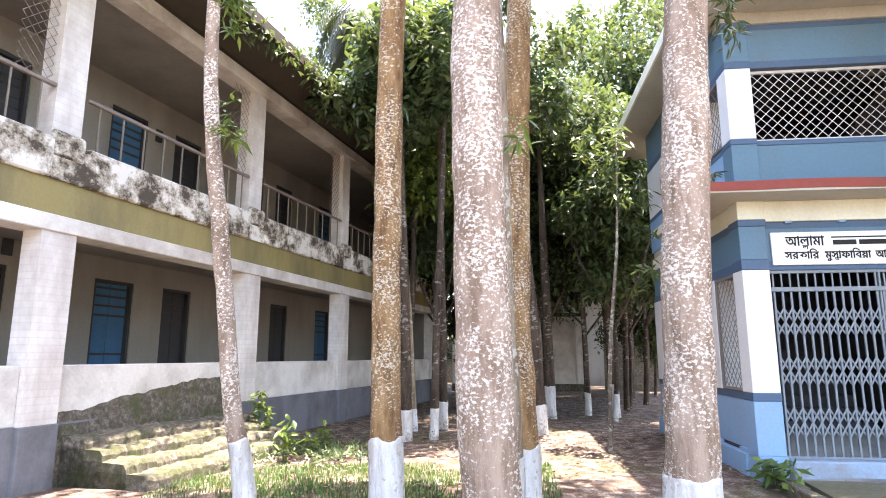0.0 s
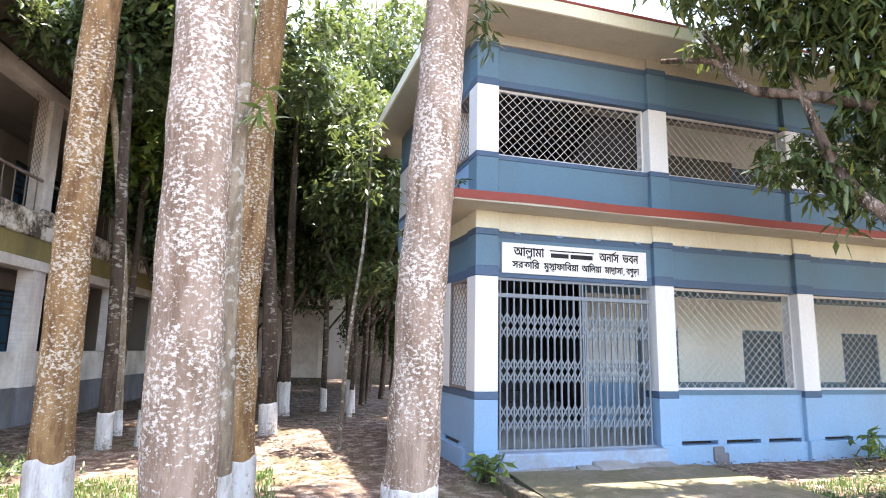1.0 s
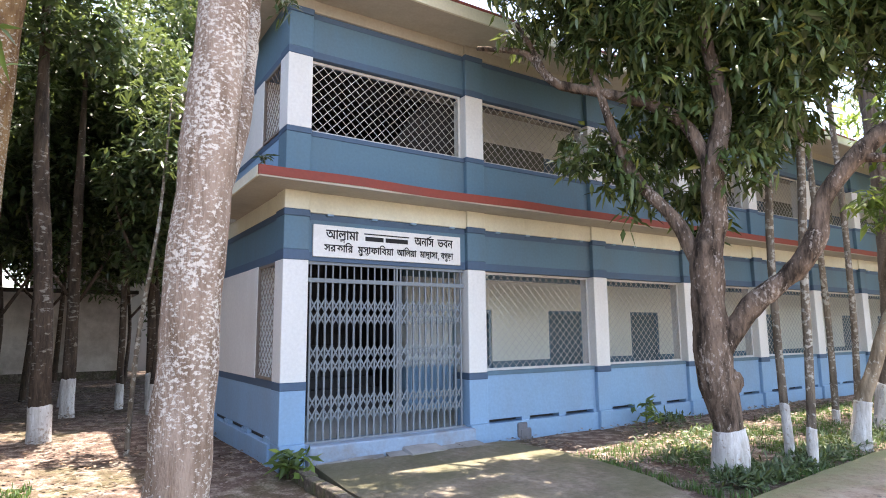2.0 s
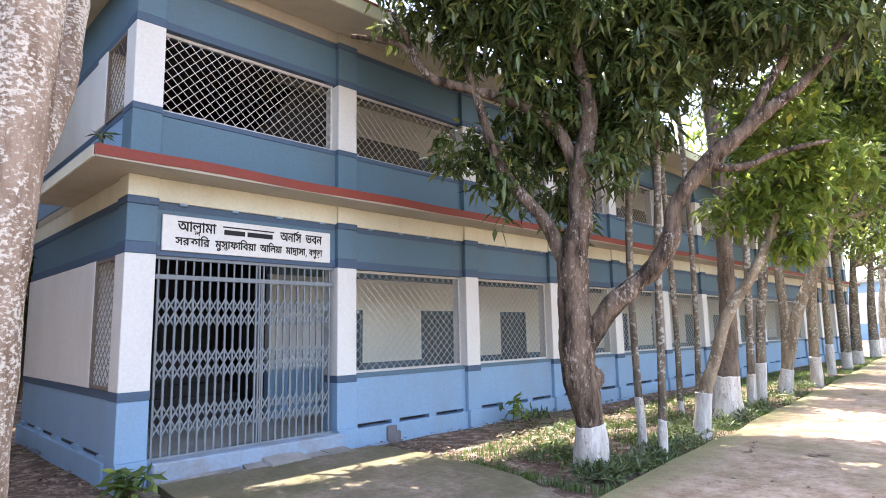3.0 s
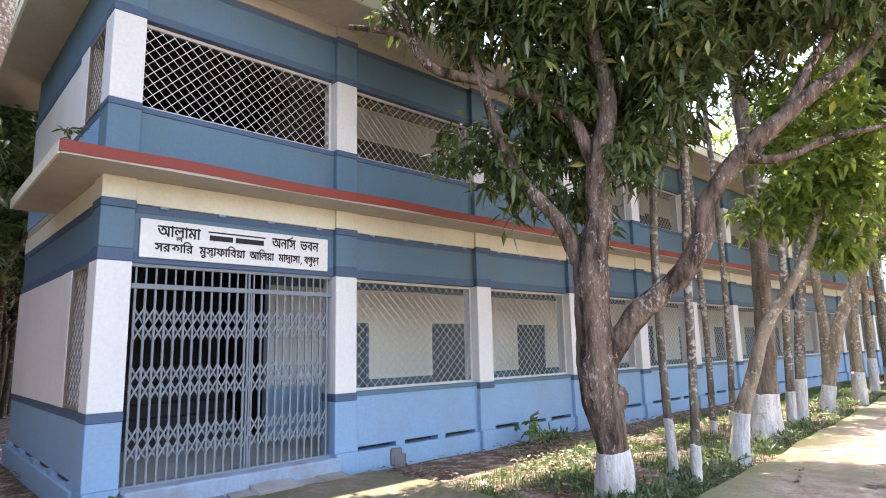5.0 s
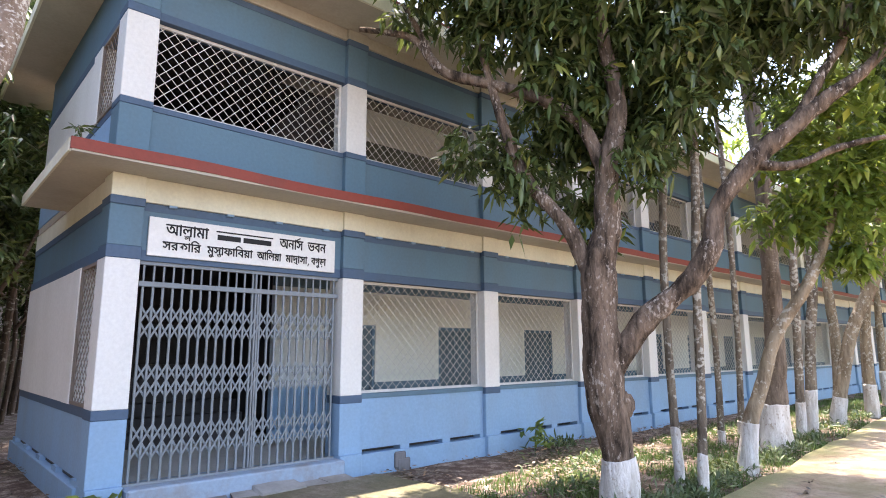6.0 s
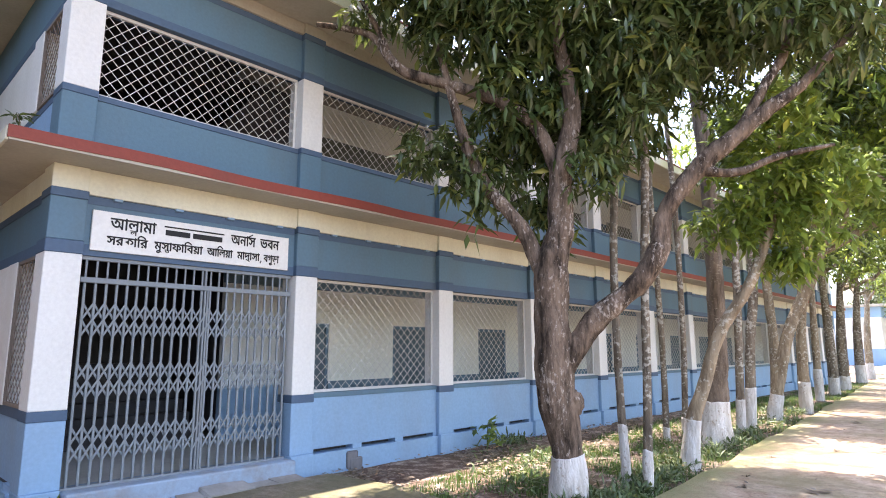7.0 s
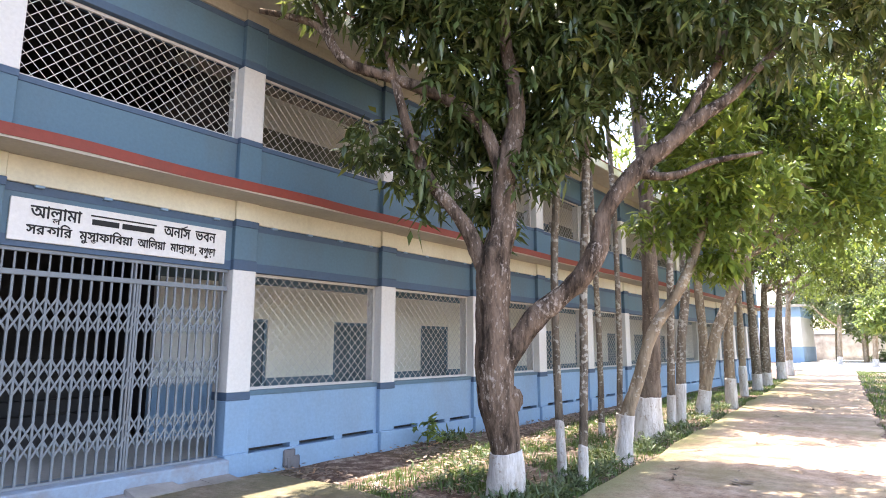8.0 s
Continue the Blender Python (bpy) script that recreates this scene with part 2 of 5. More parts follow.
def pave_mat(name, c0, c1, moss, edge, rim=False):
    m, n, l, p = nodes_of(name)
    a = noise_node(n, l, 0.45, 7, 0.7)
    b = noise_node(n, l, 3.5, 8, 0.7)
    c = noise_node(n, l, 17, 9, 0.75)
    base = ramp(n, l, b.outputs[0], [(0.38, c0), (0.60, c1)])
    f = ramp(n, l, c.outputs[0], [(0.34, g3(0.55)), (0.5, g3(0.95)), (0.68, g3(1.15))])
    col = mixc(n, l, 1.0, base.outputs[0], f.outputs[0], "MULTIPLY")
    ms = ramp(n, l, a.outputs[0], [(edge, g3(0)), (edge + 0.14, g3(0.75))])
    col = mixc(n, l, ms.outputs[0], col, moss)
    if rim:
        # green algae that keeps to the shaded margin of the path
        tc = n.new("ShaderNodeTexCoord")
        dot = n.new("ShaderNodeVectorMath")
        dot.operation = "DOT_PRODUCT"
        dot.inputs[1].default_value = (-0.085, 1.0, 0.0)
        l.new(tc.outputs["Object"], dot.inputs[0])
        ad = n.new("ShaderNodeMath")
        ad.operation = "MULTIPLY_ADD"
        ad.inputs[1].default_value = 0.9
        l.new(b.outputs[0], ad.inputs[0])
        l.new(dot.outputs["Value"], ad.inputs[2])
        mr = n.new("ShaderNodeMapRange")
        for k, v in enumerate((-3.78 - 0.05, -3.78 + 0.45, 0.0, 0.8)):
            mr.inputs[k + 1].default_value = v
        l.new(ad.outputs[0], mr.inputs[0])
        col = mixc(n, l, mr.outputs[0], col, (0.13, 0.15, 0.05))
    l.new(col, p.inputs["Base Color"])
    p.inputs["Roughness"].default_value = 0.85
    bump(n, l, p, c.outputs[0], 0.5, 0.02)
    return m


M_ROAD = pave_mat("worn_brick_toned_cement", (0.25, 0.17, 0.115), (0.43, 0.335, 0.26), (0.19, 0.165, 0.085), 0.48, True)
# court cement lightened so its colour carries the bright sun
M_COURT = pave_mat("sun_pale_cement", (0.42, 0.40, 0.37), (0.62, 0.60, 0.56), (0.3, 0.3, 0.2), 0.6)
M_APRON = pave_mat("dirty_cement_apron", (0.15, 0.12, 0.085), (0.28, 0.235, 0.185), (0.085, 0.085, 0.035), 0.44)


# ---- mesh helpers ----
def box(bm, x0, x1, y0, y1, z0, z1, bev=0.0):
    r = bmesh.ops.create_cube(bm, size=1.0)
    vs = r["verts"]
    for v in vs:
        v.co = ((x0 + x1) / 2 + v.co.x * (x1 - x0), (y0 + y1) / 2 + v.co.y * (y1 - y0), (z0 + z1) / 2 + v.co.z * (z1 - z0))
    if bev:
        es = list({e for v in vs for e in v.link_edges})
        bmesh.ops.bevel(bm, geom=es, offset=bev, segments=1, affect="EDGES", profile=0.5)
    return bm


def boxes(*dims, bev=0.0):
    bm = bmesh.new()
    for d in dims:
        box(bm, *d, bev=bev)
    return bm


def part(name, bm, material, parent, label=""):
    me = bpy.data.meshes.new(name)
    bm.to_mesh(me)
    bm.free()
    me.materials.append(material)
    ob = new(name, me)
    ob.parent = parent
    if label:
        ob["label"] = label
    return ob


def share(ob, m, parent):
    """One more piece on the mesh of ob."""
    o = new(ob.name.split(".")[0], ob.data)
    o.parent = parent
    o.matrix_basis = m
    if "label" in ob:
        o["label"] = ob["label"]
    return o


def empty(name, m, label, category, group="", kind=""):
    e = new(name)
    e.empty_display_size = 0.3
    e.matrix_basis = m
    return tagged(e, label, category, group, kind)


def mesh_np(name, verts, tris, material, smooth=False):
    me = bpy.data.meshes.new(name)
    me.vertices.add(len(verts))
    me.vertices.foreach_set("co", np.asarray(verts, dtype=np.float32).ravel())
    me.loops.add(len(tris) * 3)
    me.loops.foreach_set("vertex_index", np.asarray(tris, dtype=np.int32).ravel())
    me.polygons.add(len(tris))
    me.polygons.foreach_set("loop_start", np.arange(0, len(tris) * 3, 3, dtype=np.int32))
    me.polygons.foreach_set("loop_total", np.full(len(tris), 3, dtype=np.int32))
    me.update(calc_edges=True)
    me.validate()
    me.materials.append(material)
    return me


def spline(pts, radii, steps):
    """Points and radii along a smooth run through pts."""
    P = [Vector(p) for p in pts]
    out = []
    for i in range(len(P) - 1):
        a, b, c, d = P[max(i - 1, 0)], P[i], P[i + 1], P[min(i + 2, len(P) - 1)]
        for k in range(steps):
            t = k / steps
            q = 0.5 * ((2 * b) + (c - a) * t + (2 * a - 5 * b + 4 * c - d) * t * t + (3 * b - a - 3 * c + d) * t ** 3)
            out.append((q, radii[i] + (radii[i + 1] - radii[i]) * t))
    out.append((P[-1], radii[-1]))
    return out


def tube(bm, pts, radii, steps=6, sides=12, rough=0.08, seed=0.0, rings=0.0, cap=True, gnarl=0.0):
    """A limb: a closed tube with lumps and, where asked, growth rings."""
    run = spline(pts, radii, steps)
    prev, side = None, Vector((1, 0, 0))
    for i, (p, r) in enumerate(run):
        d = (run[min(i + 1, len(run) - 1)][0] - run[max(i - 1, 0)][0]).normalized()
        side = (side - d * side.dot(d)).normalized()
        up = d.cross(side)
        ring = []
        for k in range(sides):
            a = 2 * math.pi * k / sides
            w = side * math.cos(a) + up * math.sin(a)
            q = p + w * r
            f = 1 + rough * 2 * noise.noise(q * (0.45 / max(r, 0.05)) + Vector((seed, seed, seed)))
            if gnarl:
                g = noise.noise(Vector((q.x * 16, q.y * 16, q.z * 6 + seed)))
                f += gnarl * (g + 0.7 * noise.noise(Vector((q.x * 40, q.y * 40, q.z * 18 + seed))))
            if rings:
                f += rings * (1 if i % 2 else -1)
            ring.append(bm.verts.new(p + w * r * f))
        if prev:
            for k in range(sides):
                fc = bm.faces.new((prev[k], prev[(k + 1) % sides], ring[(k + 1) % sides], ring[k]))
                fc.smooth = True
        elif cap:
            bm.faces.new(list(reversed(ring)))
        prev = ring
    if cap:
        bm.faces.new(prev)
    return bm


def leaf_arrays(rng, centres, per, length, width, droop=0.3, spread=0.08, fold=0.15):
    """Lance-shaped leaves in whorls about centres: vertices and triangles."""
    c = np.repeat(np.asarray(centres), per, axis=0)
    n = len(c)
    az = rng.uniform(0, 2 * np.pi, n)
    el = rng.normal(-droop, 0.5, n)
    d = np.stack([np.cos(az) * np.cos(el), np.sin(az) * np.cos(el), np.sin(el)], 1)
    ln = (length * rng.uniform(0.65, 1.25, n))[:, None]
    wd = (width * rng.uniform(0.7, 1.25, n))[:, None]
    s = np.stack([-np.sin(az), np.cos(az), rng.normal(0, 0.45, n)], 1)
    s -= d * np.sum(s * d, 1, keepdims=True)
    s /= np.linalg.norm(s, axis=1, keepdims=True)
    u = np.cross(s, d)
    b = c + rng.normal(0, spread, (n, 3))
    mid = b + d * ln * 0.45
    tip = b + d * ln - np.array([0, 0, 1.0]) * ln * 0.18
    V = np.stack([b, mid + s * wd * 0.5 + u * wd * fold, mid - u * wd * fold, mid - s * wd * 0.5 + u * wd * fold, tip], 1).reshape(-1, 3)
    k = (np.arange(n) * 5)[:, None, None]
    F = (np.array([[0, 2, 1], [0, 3, 2], [1, 2, 4], [2, 3, 4]])[None] + k).reshape(-1, 3)
    return V, F


def blob_points(rng, blobs, n):
    """Whorl centres spread over lumps (x, y, z, rx, ry, rz), denser towards their skins."""
    w = np.array([b[3] * b[4] + b[4] * b[5] + b[3] * b[5] for b in blobs])
    pick = rng.choice(len(blobs), n, p=w / w.sum())
    B = np.array(blobs)[pick]
    v = rng.normal(0, 1, (n, 3))
    v /= np.linalg.norm(v, axis=1, keepdims=True)
    r = rng.uniform(0.25, 1, n) ** 0.45
    return B[:, :3] + v * r[:, None] * B[:, 3:]


# gaps cut in the crowns so sun patches land here: x, y, half widths
SUN_GAPS = [(-1.75, 0.95, 1.0, 0.28), (-1.4, -0.3, 0.25, 0.3), (4.15, -1.05, 0.35, 0.2), (8.6, -1.1, 1.1, 0.3), (6.6, -1.3, 0.6, 0.2), (1.6, -1.7, 0.3, 0.04), (0.9, -1.9, 0.15, 0.08), (1.2, -2.4, 0.2, 0.03), (0.7, -2.8, 0.12, 0.06), (1.9, -2.2, 0.1, 0.05), (2.3, -1.2, 0.12, 0.04), (5.9, -2.7, 0.3, 0.15)]


def thinned(pts, parent):
    """Leaves out the whorls that would keep the sun off a chosen spot."""
    base = parent.matrix_basis.translation
    gx = pts[:, 0] + base.x - (pts[:, 2] + base.z) * SUN_TO.x / SUN_TO.z
    gy = pts[:, 1] + base.y - (pts[:, 2] + base.z) * SUN_TO.y / SUN_TO.z
    keep = pts[:, 2] + base.z < 2.5
    shut = np.ones(len(pts), bool)
    for x, y, rx, ry in SUN_GAPS:
        m = 0.2 if rx > 0.5 else 0.1
        shut &= ((gx - x) / (rx + m)) ** 2 + ((gy - y) / (ry + m)) ** 2 > 1
    return pts[keep | shut]


def crown_part(rng, blobs, n, per, length, width, material, parent, droop=0.3, spread=0.08, name="crown"):
    pts = thinned(blob_points(rng, blobs, n), parent)
    V, F = leaf_arrays(rng, pts, per, length, width, droop, spread)
    ob = new(name, mesh_np(name, V, F, material))
    ob.parent = parent
    return ob


def lumps(rng, cx, cy, cz, rx, ry, rz, k, size):
    """k lumps spread in an ellipsoid: an uneven crown with gaps."""
    out = []
    for _ in range(k):
        v = rng.normal(0, 1, 3)
        v *= rng.uniform(0.35, 1.0) / np.linalg.norm(v)
        s = size * rng.uniform(0.6, 1.2)
        out.append((cx + v[0] * rx, cy + v[1] * ry, cz + v[2] * rz, s, s, s * 0.75))
    return out


# ---- ground and paving ----
def ground():
    xs = np.concatenate([[-300, -120, -60, -30, -16], np.arange(-10, 14.1, 0.3), [18, 24, 32, 45, 70, 120, 300]])
    ys = np.concatenate([[-300, -100, -40, -20, -12], np.arange(-8, 8.1, 0.3), [11, 15, 20, 28, 45, 90, 300]])
    V = []
    for y in ys:
        for x in xs:
            z = 0.05 * noise.noise(Vector((x * 0.5, y * 0.5, 3))) + 0.015 * noise.noise(Vector((x * 2.3, y * 2.3, 9)))
            V.append((x, y, z - 0.03))
    nx = len(xs)
    F = []
    for j in range(len(ys) - 1):
        for i in range(nx - 1):
            a = j * nx + i
            F += [(a, a + 1, a + nx + 1), (a, a + nx + 1, a + nx)]
    g = new("ground", mesh_np("ground", V, F, M_SOIL))
    for f in g.data.polygons:
        f.use_smooth = True
    tagged(g, "brown leaf-strewn soil with mossy patches under the trees", "ground", kind="structure")


def road_edge(x):
    return -3.83 + 0.087 * x


def slab_strip(name, outline, top, thick, material, label, cat):
    bm = bmesh.new()
    lo = [bm.verts.new((x, y, top - thick)) for x, y in outline]
    hi = [bm.verts.new((x, y, top)) for x, y in outline]
    bm.faces.new(hi)
    bm.faces.new(list(reversed(lo)))
    k = len(lo)
    for i in range(k):
        bm.faces.new((lo[i], lo[(i + 1) % k], hi[(i + 1) % k], hi[i]))
    bmesh.ops.recalc_face_normals(bm, faces=bm.faces)
    ob = part(name, bm, material, None)
    return tagged(ob, label, cat, kind="structure")


ground()
rr = random.Random(5)
edge = [(2.4 + i * 0.7, road_edge(2.4 + i * 0.7) + rr.uniform(-0.05, 0.05)) for i in range(56)]
ROAD_W = 2.55
far_edge = [(9.4 + i * 0.7, road_edge(9.4 + i * 0.7) - ROAD_W + rr.uniform(-0.06, 0.06)) for i in range(46)]
# paving down to y -24 is unseen, added to bounce light at the facade
slab_strip("road", [(2.4, -24.0), (8.6, -24.0), (8.9, -6.2)] + far_edge + edge[::-1], 0.035, 0.14, M_ROAD, "worn pinkish cement path with mossy edges beside the tree row", "path")
slab_strip("pavement_court", [(41.3, -24.0), (74.0, -24.0), (74.0, 2.4), (41.3, 2.4)], 0.03, 0.12, M_COURT, "cement court beyond the path's end, coloured pale for its sun glare", "pavement")
slab_strip("pavement", [(0.18, -24.0), (2.396, -24.0), (2.396, -3.6), (2.85, -2.6), (3.05, -1.4), (2.9, -0.25), (0.32, -0.25), (0.2, -1.4)], 0.045, 0.16, M_APRON, "dirty mossy cement apron in front of the gate", "pavement")
from mathutils.geometry import tessellate_polygon

# ---- blue two-storey school building ----
building = empty("school_building", pose(0, 0, 0), "two-storey blue, white and cream painted concrete school building with open verandahs", "building")
COLS = [0.0, 2.55, 4.97] + [4.97 + 2.28 * i for i in range(1, 12)]
END = COLS[-1] + 0.3
CW = 0.3
DEEP = 2.0       # verandah depth
BACK = 4.4       # rear of the block


def pillars():
    """Each pillar: plinth, dado, white shaft and beam head on both floors."""
    spec = [
        ("pillar_plinth", [(0, CW, -0.035, CW, -0.15, 0.24)], M_LBLUE),
        ("pillar_dado", [(0, CW, 0, CW, 0.24, 0.82)], M_LBLUE),
        ("painted_band", [(-0.004, CW + 0.004, -0.006, CW, 0.82, 0.91)], M_DBLUE),
        ("pillar_shaft", [(0, CW, 0, CW, 0.91, 2.29)], M_WHITE),
        ("painted_band", [(-0.004, CW + 0.004, -0.006, CW, 2.29, 2.41)], M_DBLUE),
        ("beam_head", [(0, CW, 0, CW, 2.41, 2.80)], M_BLUE),
        ("painted_band", [(-0.006, CW + 0.006, -0.012, CW, 2.80, 2.88)], M_DBLUE),
        ("cornice_block", [(0, CW, 0, CW, 2.88, 3.10)], M_CREAM),
        ("pillar_dado", [(0, CW, 0, CW, 3.22, 3.80)], M_BLUE),
        ("painted_band", [(-0.004, CW + 0.004, -0.006, CW, 3.80, 3.87)], M_DBLUE),
        ("pillar_shaft", [(0, CW, 0, CW, 3.87, 4.77)], M_WHITE),
        ("painted_band", [(-0.004, CW + 0.004, -0.006, CW, 4.77, 4.86)], M_DBLUE),
        ("beam_head", [(0, CW, 0, CW, 4.86, 5.30)], M_BLUE),
        ("painted_band", [(-0.006, CW + 0.006, -0.012, CW, 5.30, 5.38)], M_DBLUE),
        ("cornice_block", [(0, CW, 0, CW, 5.38, 5.52)], M_SLAB),
    ]
    for name, dims, mat in spec:
        first = part(name, boxes(*dims, bev=0.006), mat, building)
        first.location.x = COLS[0]
        for x in COLS[1:]:
            share(first, pose(x, 0, 0), building)


def bay_walls():
    """Between pillars: plinth with weep slots, dado, beams, parapets."""
    for i in range(len(COLS) - 1):
        a, b = COLS[i] + CW, COLS[i + 1]
        gate_bay = i == 0
        if not gate_bay:
            part("plinth", boxes((a, b, 0.02, 0.3, -0.15, 0.22), bev=0.004), M_LBLUE, building)
            w = (b - a) / 3
            for c0, c1 in ((a, a + 0.06), (a + w - 0.07, a + w + 0.07), (b - w - 0.07, b - w + 0.07), (b - 0.06, b)):
                part("slot_block", boxes((c0, c1, 0.06, 0.2, 0.215, 0.275)), M_LBLUE, building)
            # dark strip put in for the shade of the hollow behind the slots
            part("slot_shade_strip", boxes((a, b, 0.2, 0.3, 0.22, 0.27)), M_DARKWOOD, building, "dark strip standing in for the shade inside the drain slot")
            part("dado_wall", boxes((a, b, 0.06, 0.22, 0.27, 0.86), bev=0.004), M_LBLUE, building)
            part("painted_band", boxes((a, b, 0.05, 0.23, 0.86, 0.915), bev=0.004), M_BLUE, building)
        part("beam", boxes((a, b, 0.07, 0.27, 2.395, 2.78)), M_BLUE, building)
        part("painted_band", boxes((a, b, 0.06, 0.28, 2.29, 2.395), bev=0.004), M_DBLUE, building)
        part("painted_band", boxes((a, b, 0.064, 0.27, 2.78, 2.86)), M_DBLUE, building)
        part("cornice", boxes((a, b, 0.03, 0.27, 2.86, 3.10), bev=0.004), M_CREAM, building)
        for f in (0.12, 0.38, 0.63, 0.9):
            part("cornice_drip", boxes((a + (b - a) * f - 0.04, a + (b - a) * f + 0.04, 0.02, 0.064, 2.835, 2.858), bev=0.004), M_LBLUE, building)
        part("parapet", boxes((a, b, 0.07, 0.2, 3.22, 3.80), bev=0.004), M_BLUE, building)
        part("painted_band", boxes((a, b, 0.06, 0.21, 3.80, 3.86), bev=0.004), M_DBLUE, building)
        part("beam", boxes((a, b, 0.07, 0.27, 4.88, 5.30)), M_BLUE, building)
        part("painted_band", boxes((a, b, 0.06, 0.28, 4.79, 4.88), bev=0.004), M_DBLUE, building)
        part("painted_band", boxes((a, b, 0.064, 0.27, 5.30, 5.37)), M_DBLUE, building)
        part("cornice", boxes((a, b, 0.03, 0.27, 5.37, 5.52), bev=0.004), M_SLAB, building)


def wavy_edge(bm, x0, x1, y0, y1, z0, z1, step, amp, seed):
    """A slab edge that was cast a little crooked."""
    n = int((x1 - x0) / step)
    prev = None
    for i in range(n + 1):
        x = x0 + (x1 - x0) * i / n
        dz = amp * noise.noise(Vector((x * 0.8, seed, 0)))
        ring = [bm.verts.new(c) for c in ((x, y0, z0 + dz), (x, y1, z0 + dz), (x, y1, z1 + dz), (x, y0, z1 + dz))]
        if prev:
            for k in range(4):
                bm.faces.new((prev[k], prev[(k + 1) % 4], ring[(k + 1) % 4], ring[k]))
        else:
            bm.faces.new(ring)
        prev = ring
    bm.faces.new(list(reversed(prev)))
    bmesh.ops.recalc_face_normals(bm, faces=bm.faces)
    return bm


def slabs():
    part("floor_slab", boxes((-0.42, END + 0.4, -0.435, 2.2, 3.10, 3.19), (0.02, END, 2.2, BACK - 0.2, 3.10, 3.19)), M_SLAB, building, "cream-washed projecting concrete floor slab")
    part("slab_edge", wavy_edge(bmesh.new(), -0.43, END + 0.42, -0.445, -0.415, 3.118, 3.222, 0.3, 0.02, 1.0), M_RED, building, "red oxide painted slab edge")
    part("slab_edge", boxes((-0.44, -0.415, -0.41, 2.2, 3.10, 3.215)), M_CREAM, building)
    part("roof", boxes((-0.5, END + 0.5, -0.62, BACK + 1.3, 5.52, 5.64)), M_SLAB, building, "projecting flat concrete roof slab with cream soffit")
    part("roof_edge", wavy_edge(bmesh.new(), -0.51, END + 0.5, -0.645, -0.615, 5.515, 5.68, 0.3, 0.015, 4.0), M_CREAM, building)
    part("roof_trim", boxes((-0.51, END + 0.5, -0.655, -0.60, 5.685, 5.715)), M_RED, building)
    part("roof_edge", boxes((-0.53, -0.5, -0.62, BACK + 1.3, 5.515, 5.68)), M_CREAM, building)
    part("verandah_floor", boxes((0.1, END, 0.305, DEEP, 0.0, 0.21), (0.1, 2.6, DEEP, BACK - 0.16, 0.0, 0.21)), M_FLOOR, building, "grey cement verandah floor")
    part("verandah_floor", boxes((0.1, END, 0.285, DEEP, 3.19, 3.24)), M_FLOOR, building)


